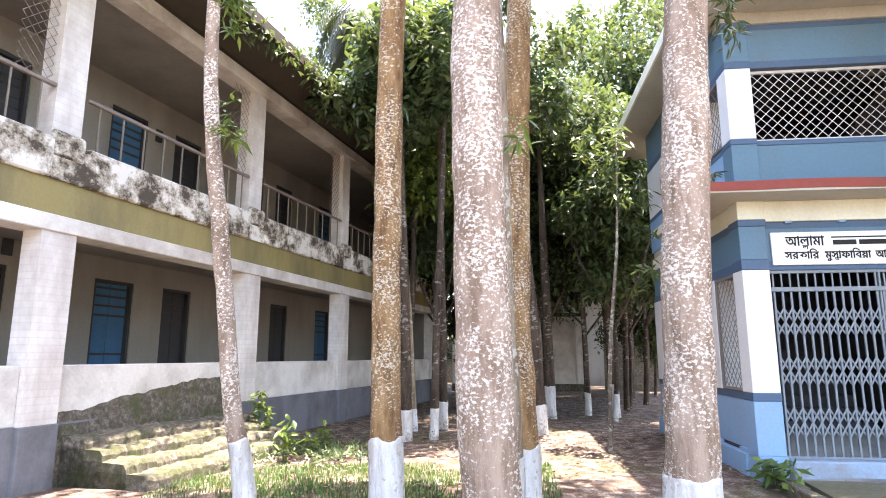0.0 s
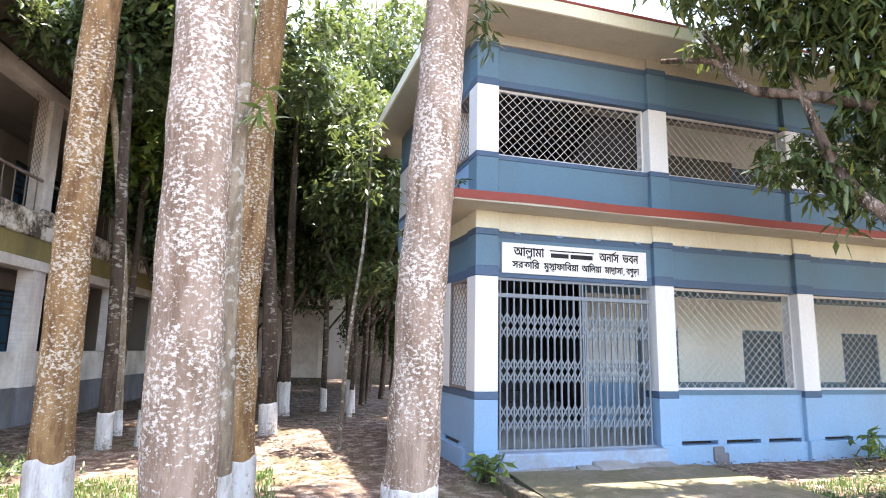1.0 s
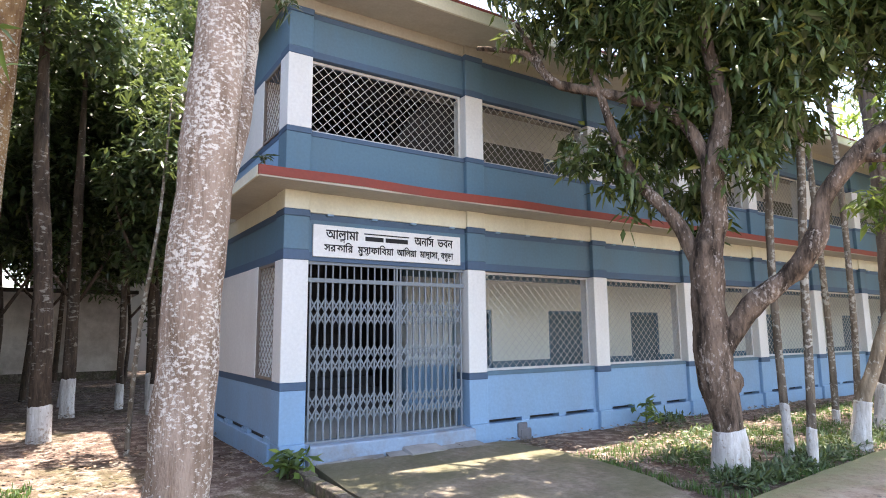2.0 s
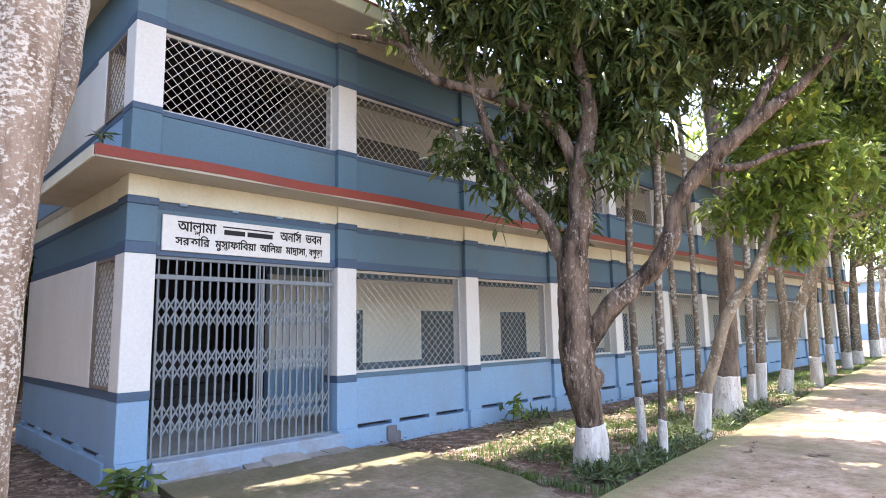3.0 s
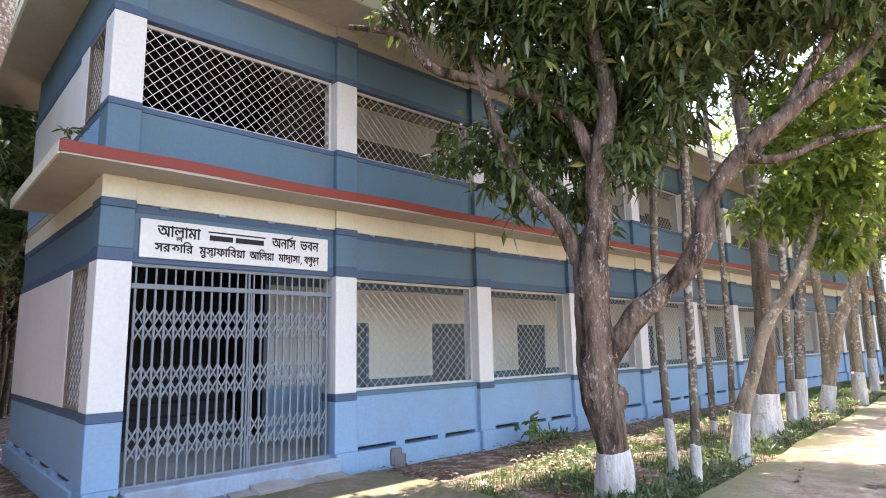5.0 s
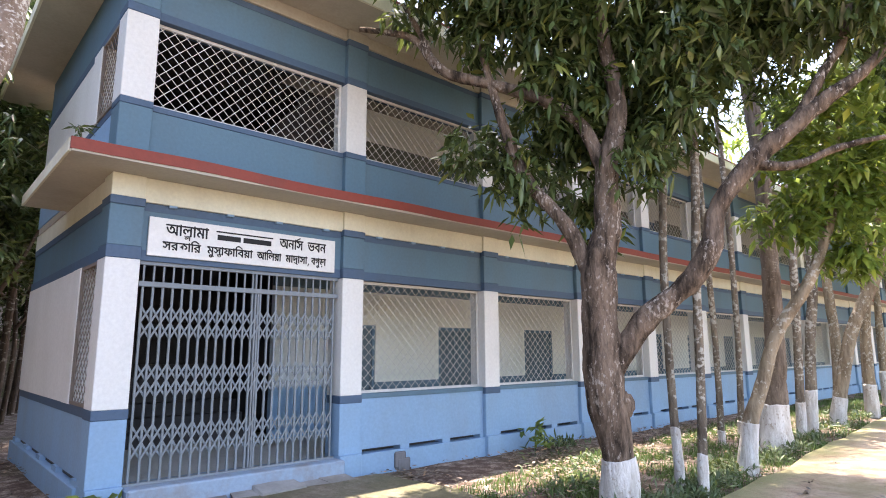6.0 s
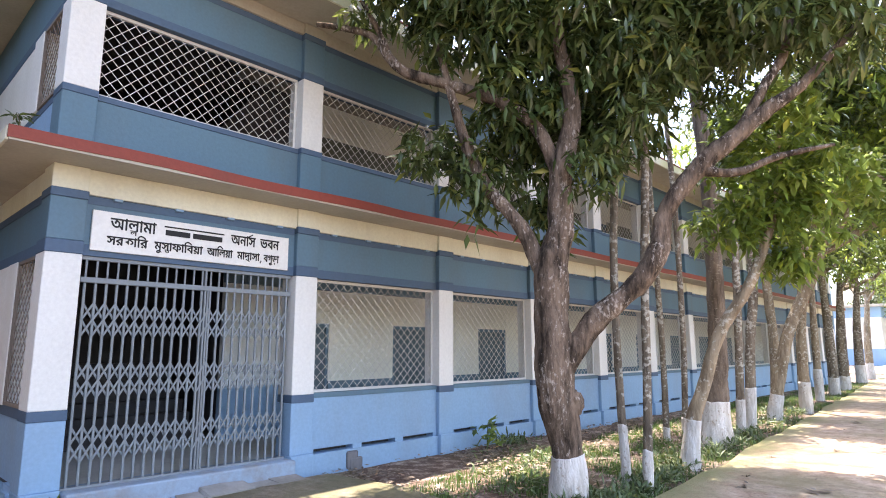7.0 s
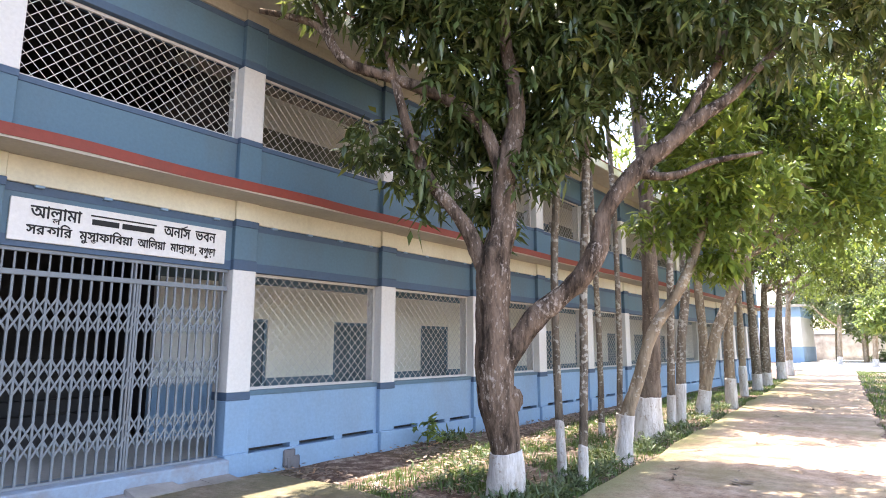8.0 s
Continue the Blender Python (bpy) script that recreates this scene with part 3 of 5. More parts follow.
def back_wall():
    """The wall behind the verandahs, with shuttered openings on each floor."""
    openings = [(3.62, 4.47)]
    x = 5.84
    while x + 1.0 < END:
        openings.append((x, x + 0.92))
        x += 2.34
    for base, top, z0, dado, mat_d in ((0.21, 3.10, 0.21, 0.93, M_BLUE), (3.24, 5.52, 3.24, 4.95, M_OLDGREEN)):
        dims, dd = [], []
        cur = 2.70 if base < 1 else 3.9
        sill, head = base + 0.0, base + 1.63
        for a, b in (openings if base < 1 else openings[1:]) + [(END, END)]:
            if a > cur:
                dims.append((cur, a, DEEP, DEEP + 0.15, dado, top))
                dd.append((cur, a, DEEP - 0.004, DEEP + 0.15, base, dado))
            if b > a:
                dims.append((a, b, DEEP, DEEP + 0.15, head, top))
            cur = b
        for d in dims:
            part("back_wall", boxes(d), M_PALEBLUE if d[0] < 3.0 and base < 1 else M_CREAMW, building, "pale verandah back wall")
        for d in dd:
            part("back_dado", boxes(d), M_LBLUE if d[0] < 3.0 and base < 1 else mat_d, building)
        for a, b in openings if base < 1 else openings[1:]:
            sh = part("shutter", boxes((a + 0.05, (a + b) / 2 - 0.004, DEEP + 0.07, DEEP + 0.10, base + 0.02, head - 0.05), ((a + b) / 2 + 0.004, b - 0.05, DEEP + 0.07, DEEP + 0.10, base + 0.02, head - 0.05), bev=0.004), M_SHUT, building, "closed dark blue louvred shutter")
            part("shutter_frame", boxes((a, a + 0.05, DEEP + 0.02, DEEP + 0.12, base, head), (b - 0.05, b, DEEP + 0.02, DEEP + 0.12, base, head), (a + 0.05, b - 0.05, DEEP + 0.02, DEEP + 0.12, head - 0.05, head)), M_BLUE, building)
            if b < 16:
                part("louvre", boxes(*[(a + 0.08, b - 0.08, DEEP + 0.05, DEEP + 0.075, base + 0.15 + k * 0.11, base + 0.20 + k * 0.11) for k in range(13)]), M_SHUT, sh)
    part("verandah_beam", boxes((2.63, END, DEEP - 0.12, DEEP - 0.005, 2.37, 3.10)), M_BLUE, building)
    # the stair hall behind the gate; its shade is put into the plaster colour
    part("hall_wall", boxes((2.91, 2.925, DEEP + 0.16, BACK - 0.16, 0.21, 5.44), (0.2, 2.91, BACK - 0.16, BACK - 0.1, 0.21, 5.5)), M_HALLSHADE, building, "plastered stair hall wall, its shade put into the colour")
    # ceiling panel added to make the upper hall read unlit
    part("hall_ceiling", boxes((0.21, 2.56, 0.285, DEEP, 5.44, 5.5), (0.21, 3.88, DEEP, BACK - 0.17, 5.44, 5.5)), M_HALLSHADE, building, "added ceiling panel of the stair hall, its shade put into the colour")
    # raking side of the upper stair flight, coloured dark for the hall's shade
    for name, pts, y0, y1, mat in (("stair_flank", ((2.45, 3.25), (3.88, 3.25), (3.88, 5.43), (3.05, 5.43), (2.45, 4.62)), DEEP, DEEP + 0.12, M_HALLSHADE),):
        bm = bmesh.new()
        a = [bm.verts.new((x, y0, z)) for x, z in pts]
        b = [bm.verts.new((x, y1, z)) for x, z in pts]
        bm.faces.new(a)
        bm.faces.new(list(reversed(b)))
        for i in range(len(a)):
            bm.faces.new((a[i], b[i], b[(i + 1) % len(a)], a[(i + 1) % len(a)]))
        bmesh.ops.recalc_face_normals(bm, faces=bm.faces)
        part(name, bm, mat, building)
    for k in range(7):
        part("stair_step", boxes((0.75, 2.55, 2.4 + k * 0.25, 2.65 + k * 0.25, 0.21, 0.38 + k * 0.17)), M_HALLSHADE, building)


def side_wall():
    """The short gable side: a grille beside the corner pillar, then a plain wall."""
    part("plinth", boxes((-0.03, 0.2, CW, BACK, -0.15, 0.22), bev=0.004), M_LBLUE, building)
    # the side slots get a dark strip in place of their shade too
    part("slot_shade_strip", boxes((0.06, 0.2, CW, BACK - 0.2, 0.22, 0.27)), M_DARKWOOD, building)
    for k in (0.0, 0.95, 1.9, 2.85, 3.8):
        part("slot_block", boxes((0.0, 0.06, CW + k, CW + k + 0.25, 0.218, 0.272)), M_LBLUE, building)
    part("dado_wall", boxes((0.03, 0.2, CW, BACK, 0.27, 0.82), bev=0.004), M_LBLUE, building)
    part("painted_band", boxes((0.024, 0.21, CW, BACK, 0.82, 0.91)), M_DBLUE, building)
    part("gable_pier", boxes((0.0, 0.25, 1.0, 1.36, 0.91, 2.29), bev=0.006), M_WHITE, building)
    part("gable_wall", boxes((0.015, 0.2, 1.36, BACK, 0.91, 2.29)), M_WHITE, building, "white plastered gable wall")
    part("painted_band", boxes((0.024, 0.21, CW, BACK, 2.29, 2.40)), M_DBLUE, building)
    part("beam", boxes((0.04, 0.2, CW, BACK, 2.40, 2.80)), M_BLUE, building)
    part("painted_band", boxes((0.03, 0.2, CW, BACK, 2.80, 2.88)), M_DBLUE, building)
    part("cornice", boxes((0.03, 0.2, CW, BACK, 2.88, 3.10)), M_CREAM, building)
    part("parapet", boxes((0.03, 0.2, CW, BACK, 3.22, 3.80)), M_LBLUE, building)
    part("painted_band", boxes((0.024, 0.21, CW, BACK, 3.80, 3.87)), M_DBLUE, building)
    part("gable_pier", boxes((0.0, 0.25, 1.0, 1.36, 3.87, 4.77), bev=0.006), M_WHITE, building)
    part("gable_wall", boxes((0.03, 0.2, 1.36, BACK, 3.87, 4.77)), M_WHITE, building)
    part("painted_band", boxes((0.024, 0.21, CW, BACK, 4.77, 4.87)), M_DBLUE, building)
    part("beam", boxes((0.04, 0.2, CW, BACK, 4.87, 5.52)), M_BLUE, building)
    part("rear_wall", boxes((0.2, END, BACK - 0.1, BACK + 0.1, -0.15, 5.52)), M_CREAMW, building)
    part("end_wall", boxes((END, END + 0.2, 0.0, BACK, -0.15, 5.52)), M_LBLUE, building)


def grille_mesh(w, h, pitch, thick=0.0066):
    """Diamond wire lattice in the plane y = 0, w by h, from the corner (0, 0)."""
    bm = bmesh.new()
    step = pitch
    k = int((w + h) / step) + 2
    for sgn in (1, -1):
        for i in range(-k, k):
            c = i * step + 0.4 * step
            # the line z = sgn * x + c, cut to the panel
            xs = [max(0.0, min((0 - c) * sgn, (h - c) * sgn)), min(w, max((0 - c) * sgn, (h - c) * sgn))]
            if xs[1] - xs[0] < 0.02:
                continue
            p0, p1 = Vector((xs[0], 0, sgn * xs[0] + c)), Vector((xs[1], 0, sgn * xs[1] + c))
            d = (p1 - p0).normalized()
            nrm = Vector((-d.z, 0, d.x)) * thick
            off = Vector((0, 0.004 * sgn, 0))
            q = [p + off + s * nrm + Vector((0, t, 0)) for p in (p0, p1) for s, t in ((-0.5, -0.003), (0.5, -0.003), (0.0, 0.004))]
            v = [bm.verts.new(a) for a in q]
            for a, b in ((0, 1), (1, 2), (2, 0)):
                bm.faces.new((v[a], v[b], v[b + 3], v[a + 3]))
    return bm


def frame_mesh(w, h, t=0.032):
    return boxes((0, w, -0.015, 0.015, 0, t), (0, w, -0.015, 0.015, h - t, h), (0, t, -0.015, 0.015, t, h - t), (w - t, w, -0.015, 0.015, t, h - t))


def grilles():
    made = {}
    def place(w, h, m, pitch, mat=M_WIRE, label="white enamelled diamond wire lattice panel"):
        key = (round(w, 3), round(h, 3))
        if key not in made:
            g = empty("window_grille", m, "", "")
            g.parent = building
            lat = part("wire_lattice", grille_mesh(w, h, pitch), mat, g)
            fr = part("grille_frame", frame_mesh(w, h), mat, g)
            made[key] = (lat, fr)
        else:
            g = empty("window_grille", m, "", "")
            g.parent = building
            for o in made[key]:
                share(o, Matrix(), g)
        g["label"] = label
        return g
    for i in range(len(COLS) - 1):
        a, b = COLS[i] + CW + 0.005, COLS[i + 1] - 0.005
        if i:
            place(b - a, 1.37, pose(a, 0.15, 0.917), 0.125)
        place(b - a, 0.92, pose(a, 0.15, 3.865), 0.125)
    # gable wires take the brown rail colour to stand in for the dark interior
    place(0.69, 1.37, pose(0.025, 0.305, 0.915, 0, 0, 90), 0.125, M_RAIL, "diamond wire lattice panel, wires darkened for the dim interior behind")
    place(0.69, 0.89, pose(0.025, 0.305, 3.875, 0, 0, 90), 0.125, M_RAIL, "diamond wire lattice panel, wires darkened for the dim interior behind")


pillars()
bay_walls()
slabs()
back_wall()
side_wall()
grilles()

part("cement_patch", boxes((3.36, 3.53, 0.0, 0.02, 0.0, 0.20), (3.40, 3.60, -0.006, 0.02, -0.1, 0.12), bev=0.018), M_GREYPL, building, "grey cement repair on the plinth")

# ---- the gate bay ----
part("gate_sill", boxes((0.31, 2.56, -0.13, 0.30, -0.1, 0.215), bev=0.015), M_SILL, building, "pale blue chipped cement sill under the gate")
bm = bmesh.new()
for x0, x1, y0, y1, z1 in ((1.5, 1.95, -0.36, -0.14, 0.11), (1.2, 1.62, -0.40, -0.14, 0.07), (1.9, 2.3, -0.42, -0.14, 0.065), (2.25, 2.6, -0.32, -0.14, 0.075), (0.75, 1.15, -0.33, -0.14, 0.055), (0.4, 0.8, -0.28, -0.14, 0.05)):
    box(bm, x0, x1, y0, y1, 0.0, z1)
for v in bm.verts:
    v.co += Vector((noise.noise(v.co * 3), noise.noise(v.co * 3 + Vector((5, 0, 0))), 0)) * 0.11
    if v.co.y < -0.3 and v.co.z > 0.03:
        v.co.z *= 0.55
tagged(part("broken_ramp", bm, M_CONC, None), "crumbled grey cement ramp before the gate sill", "ramp", kind="structure")

gate = empty("collapsible_gate", pose(0.32, 0.1, 0.215), "closed grey-blue steel collapsible gate with lattice bands", "gate")
GW, GH = 2.21, 1.83
MID = 1.2
part("top_rail", boxes((0, GW, -0.025, 0.025, GH, GH + 0.05), (0, GW, -0.02, 0.02, GH + 0.21, GH + 0.245), bev=0.003), M_GATE, gate)
part("bottom_track", boxes((0, GW, -0.025, 0.025, 0.0, 0.02)), M_GATE, gate)
part("centre_post", boxes((MID - 0.024, MID - 0.004, -0.02, 0.025, 0.02, GH + 0.21), (MID + 0.004, MID + 0.024, -0.02, 0.025, 0.02, GH), bev=0.003), M_GATE, gate)
N_BAR = 24
PITCH = GW / N_BAR
bar = part("bar", boxes((-0.011, 0.011, -0.012, 0.012, 0.02, GH), bev=0.003), M_GATE, gate)
bar.location.x = PITCH * 0.5
spike = part("fixed_bar", boxes((-0.008, 0.008, -0.008, 0.008, GH + 0.05, GH + 0.21)), M_GATE, gate)
spike.location.x = PITCH * 0.5
for i in range(1, N_BAR):
    share(bar, pose(PITCH * (i + 0.5), 0, 0), gate)
    share(spike, pose(PITCH * (i + 0.5), 0, 0), gate)


def strap_mesh(w, h, s):
    """One crossing pair of flat straps with rivet, over a bar's pitch."""
    bm = bmesh.new()
    for sg in (1, -1):
        d = Vector((w, 0, sg * h)).normalized()
        nv = Vector((-d.z, 0, d.x)) * s
        a, b = Vector((0, 0, 0 if sg > 0 else h)), Vector((w, 0, h if sg > 0 else 0))
        y0, y1 = (-0.019, -0.0135) if sg > 0 else (0.0135, 0.019)
        q = [bm.verts.new(p + nv * k + Vector((0, y, 0))) for p in (a, b) for k, y in ((-1, y0), (1, y0), (1, y1), (-1, y1))]
        for i in range(4):
            bm.faces.new((q[i], q[(i + 1) % 4], q[(i + 1) % 4 + 4], q[i + 4]))
        bm.faces.new(q[:4])
        bm.faces.new(q[4:])
    bmesh.ops.recalc_face_normals(bm, faces=bm.faces)
    return bm


first_strap = None
for z0 in (0.23, 0.79, 1.34):
    for row in (0, 1):
        for i in range(N_BAR - 1):
            x = PITCH * (i + 0.5)
            m = pose(x, 0, z0 + row * 0.155)
            if first_strap is None:
                first_strap = part("cross_strap", strap_mesh(PITCH, 0.155, 0.009), M_GATE, gate)
                first_strap.matrix_basis = m
            else:
                share(first_strap, m, gate)

# ---- name board over the gate ----
board = empty("sign_board", pose(0.362, 0.055, 2.345), "white name board with black Bengali lettering above the gate", "sign")
SW, SH = 2.09, 0.382
part("panel", boxes((0, SW, -0.02, 0.008, 0, SH), bev=0.003), M_SIGN, board)


def outlines(body):
    """The closed outlines of a piece of lettering, as lists of points."""
    cu = bpy.data.curves.new("lettering", "FONT")
    cu.body = body
    tmp = new("lettering", cu)
    dg = bpy.context.evaluated_depsgraph_get()
    runs = []
    for sp in tmp.evaluated_get(dg).to_curve(dg).splines:
        run, bp = [], sp.bezier_points
        for i in range(len(bp)):
            p, q = bp[i], bp[(i + 1) % len(bp)]
            for k in range(5):
                t = k / 5
                run.append((1 - t) ** 3 * p.co + 3 * t * (1 - t) ** 2 * p.handle_right + 3 * t * t * (1 - t) * q.handle_left + t ** 3 * q.co)
        runs.append(run)
    bpy.data.objects.remove(tmp)
    return runs


def area(run):
    return 0.5 * sum(p.x * q.y - q.x * p.y for p, q in zip(run, run[1:] + run[:1]))


def inside(pt, run):
    hit = False
    for p, q in zip(run, run[1:] + run[:1]):
        if (p.y > pt.y) != (q.y > pt.y) and pt.x < (q.x - p.x) * (pt.y - p.y) / (q.y - p.y) + p.x:
            hit = not hit
    return hit


def glyphs(body, x0, x1, z, name, parent, h=None, lift=0.0):
    """Lettering from x0 to x1 with its baseline at z, flat on the board."""
    runs = outlines(body)
    sign = 1 if area(max(runs, key=lambda r: abs(area(r)))) > 0 else -1
    outer = [r for r in runs if area(r) * sign > 0]
    holes = [r for r in runs if area(r) * sign <= 0]
    V, F = [], []
    for k, o in enumerate(outer):
        loops = [o] + [c for c in holes if inside(c[0], o)]
        at = len(V)
        V += [(p.x, p.y, k) for r in loops for p in r]
        F += [(at + a, at + b, at + c) for a, b, c in tessellate_polygon(loops)]
    co = np.array(V)
    lo, hi = co.min(0), co.max(0)
    sx = (x1 - x0) / (hi[0] - lo[0])
    sz = h if h else sx
    w = 0.0034 if sz > 0.1 else 0.002
    base = np.stack([x0 + (co[:, 0] - lo[0]) * sx, -0.0245 - lift - 0.00002 * co[:, 2], z + co[:, 1] * sz], 1)
    shifts = ((-w, -0.0, 0), (w, -0.0004, 0), (0, -0.0008, w * 0.8), (0, -0.0012, -w * 0.8))
    V = np.concatenate([base + np.array(d) for d in shifts])
    F = np.concatenate([np.array(F) + k * len(base) for k in range(4)])
    ob = new(name, mesh_np(name, V, F, M_LETTER))
    ob.parent = parent
    return ob


def stroke(x, z, dx, dz, w, parent=board):
    bm = bmesh.new()
    d = Vector((dx, 0, dz)).normalized()
    nv = Vector((-d.z, 0, d.x)) * w / 2
    a, b = Vector((x, -0.0245, z)), Vector((x + dx, -0.0245, z + dz))
    bm.faces.new([bm.verts.new(p) for p in (a - nv, b - nv, b + nv, a + nv)])
    return part("lettering", bm, M_LETTER, parent)


Z1, H1 = 0.222, 0.165
glyphs("\u0986\u09b2\u09be\u09ae\u09be", 0.155, 0.575, Z1, "lettering", board, H1)
glyphs("\u09b2", 0.335, 0.40, Z1 - 0.042, "lettering", board, 0.075, 0.0005)
part("lettering", boxes((0.655, 1.29, -0.0245, -0.0215, Z1 + 0.085, Z1 + 0.10), (0.67, 0.92, -0.0245, -0.0215, Z1 + 0.005, Z1 + 0.06), (0.95, 1.27, -0.0245, -0.0215, Z1 + 0.005, Z1 + 0.06)), M_LETTER, board, "black painted bars")
glyphs("\u0985\u09a8\u09be\u09b8", 1.37, 1.66, Z1, "lettering", board, H1)
stroke(1.565, Z1 + 0.10, 0.06, 0.035, 0.014)
glyphs("\u09ad\u09ac\u09a8", 1.72, 1.96, Z1, "lettering", board, H1)
Z2, H2 = 0.07, 0.125
glyphs("\u09b8\u09b0\u0995\u09be\u09bf\u09b0", 0.135, 0.505, Z2, "lettering", board, H2)
glyphs("\u09ae\u09c1\u09b8\u09be\u09ab\u09be\u09bf\u09ac\u09df\u09be", 0.57, 1.06, Z2, "lettering", board, H2)
glyphs("\u09a4", 0.672, 0.718, Z2 - 0.025, "lettering", board, 0.055, 0.0005)
glyphs("\u0986\u09bf\u09b2\u09df\u09be", 1.11, 1.395, Z2, "lettering", board, H2)
stroke(1.742, Z2 + 0.008, -0.014, -0.032, 0.012)
glyphs("\u09ae\u09be\u09a6\u09be\u09b8\u09be", 1.45, 1.72, Z2, "lettering", board, H2)
stroke(1.555, Z2 + 0.005, 0.045, -0.022, 0.011)
glyphs("\u09ac\u0997\u09c1\u09dc\u09be", 1.772, 1.965, Z2, "lettering", board, H2)
# ---- old two-storey building ----
old = empty("old_building", pose(-7.46, -1.4, 0, 0, 0, 79.8), "weathered two-storey limewashed building with mould-stained parapet and verandahs", "building")
RIGHTS = [-10.1, -6.65, -3.2, 0.25, 3.8, 7.2, 10.6, 13.6]
PW = 0.42
S0, S1 = -10.5, 13.6


def old_building():
    lower = boxes((0, PW, 0, 0.26, 0.62, 2.62))
    base = boxes((-0.012, PW + 0.012, -0.025, 0.27, -0.2, 0.62), bev=0.01)
    upper = boxes((0, PW - 0.06, 0.03, 0.28, 3.55, 5.74))
    foot = boxes((-0.03, PW - 0.03, -0.05, 0.03, 3.42, 3.72), bev=0.03)
    a = part("pier", lower, M_PIER, old, "limewashed brick pier")
    b = part("pier_base", base, M_GREYPL, old, "flaking grey painted pier base")
    c = part("upper_pier", upper, M_PIER, old)
    d = part("pier_foot", foot, M_STAIN, old)
    for ob in (a, b, c, d):
        ob.location.x = RIGHTS[0] - PW
        for r in RIGHTS[1:]:
            share(ob, pose(r - PW, 0, 0), old)
    for i in range(len(RIGHTS) - 1):
        p, q = RIGHTS[i], RIGHTS[i + 1] - PW
        part("low_wall", boxes((p, q, 0.06, 0.24, 0.62, 1.22), bev=0.012), M_OLDCREAM, old)
        part("wall_base", boxes((p, q, 0.03, 0.3, -0.2, 0.62)), M_GREYPL, old)
        part("parapet", boxes((p, q, -0.05, 0.10, 3.18, 3.63), bev=0.02), M_STAIN, old, "limewashed parapet blotched with black mould")
        part("parapet", boxes((q, q + PW, -0.03, 0.10, 3.18, 3.56)), M_STAIN, old)
        rail = part("handrail", boxes((p, q, 0.02, 0.07, 4.20, 4.245), bev=0.008), M_RAIL, old)
        n = 9
        pk = part("baluster", boxes((-0.008, 0.008, 0.037, 0.053, 3.6, 4.2)), M_RAIL, rail)
        pk.location.x = p + (q - p) * 0.5 / n
        for k in range(1, n):
            share(pk, pose(p + (q - p) * (k + 0.5) / n, 0, 0), rail)
        g = part("wire_lattice", grille_mesh(0.42, 1.48, 0.12, 0.006), M_RAIL, old)
        g.matrix_basis = pose(q - 0.42, 0.12, 4.25)
    part("beam", boxes((S0, S1, -0.03, 0.32, 2.62, 2.80), bev=0.01), M_OLDCREAM, old)
    part("ochre_band", boxes((S0, S1, 0.0, 0.3, 2.80, 3.18)), M_OLIVE, old, "mildewed ochre painted band")
    part("upper_beam", boxes((S0, S1, -0.03, 0.32, 5.74, 5.95), bev=0.01), M_OLDCREAM, old)
    part("eave", boxes((S0 - 0.4, S1 + 0.4, -0.95, 6.0, 6.02, 6.10), (S0 - 0.4, S1 + 0.4, 0.0, 0.2, 5.95, 6.02)), M_ROOF, old, "dark projecting eave")
    part("roof_sheet", boxes((S0 - 0.4, S1 + 0.4, -1.0, -0.94, 5.97, 6.14)), M_ROOF, old)
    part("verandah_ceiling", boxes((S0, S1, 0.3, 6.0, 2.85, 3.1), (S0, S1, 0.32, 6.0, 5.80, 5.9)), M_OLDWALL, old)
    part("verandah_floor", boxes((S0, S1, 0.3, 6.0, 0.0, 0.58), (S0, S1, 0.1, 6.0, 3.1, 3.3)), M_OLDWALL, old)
    for base, top, head in ((0.58, 2.85, 2.50), (3.3, 5.80, 5.35)):
        dims, cur = [], S0
        ops = sorted((r + o, r + o + w) for r in RIGHTS[:-1] for o, w in ((2.16, 0.78), (0.05, 0.72)) if r + o + w < S1 - 0.2)
        for i, (a, b) in enumerate(ops + [(S1, S1)]):
            dims.append((cur, a, 2.0, 2.2, base, top))
            if b > a:
                dims.append((a, b, 2.0, 2.2, head, top))
                leaf = part("door", boxes((a + 0.05, (a + b) / 2 - 0.004, 2.09, 2.13, base + 0.01, head - 0.05), ((a + b) / 2 + 0.004, b - 0.05, 2.09, 2.13, base + 0.01, head - 0.05), bev=0.006), M_OLDDOOR if i % 2 else M_DARKWOOD, old, "closed faded blue panelled door" if i % 2 else "dark shuttered window")
                for h in (0.12, 0.75, 1.35, 1.5, 1.65, 1.78):
                    part("door_rail", boxes((a + 0.07, b - 0.07, 2.075, 2.09, base + h, base + h + 0.035)), M_DARKWOOD, leaf)
                part("door_frame", boxes((a, a + 0.05, 2.02, 2.14, base, head), (b - 0.05, b, 2.02, 2.14, base, head), (a + 0.05, b - 0.05, 2.02, 2.14, head - 0.05, head)), M_DARKWOOD, leaf)
            cur = b
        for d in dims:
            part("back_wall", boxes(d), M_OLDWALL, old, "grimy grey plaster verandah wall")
        # end of the verandah with an opening to the light
        h0, h1 = base + 0.95, base + 1.9
        part("end_wall", boxes((S1 - 0.2, S1, 0.32, 0.95, base, top), (S1 - 0.2, S1, 1.55, 2.0, base, top), (S1 - 0.2, S1, 0.95, 1.55, base, h0), (S1 - 0.2, S1, 0.95, 1.55, h1, top)), M_OLDWALL, old)
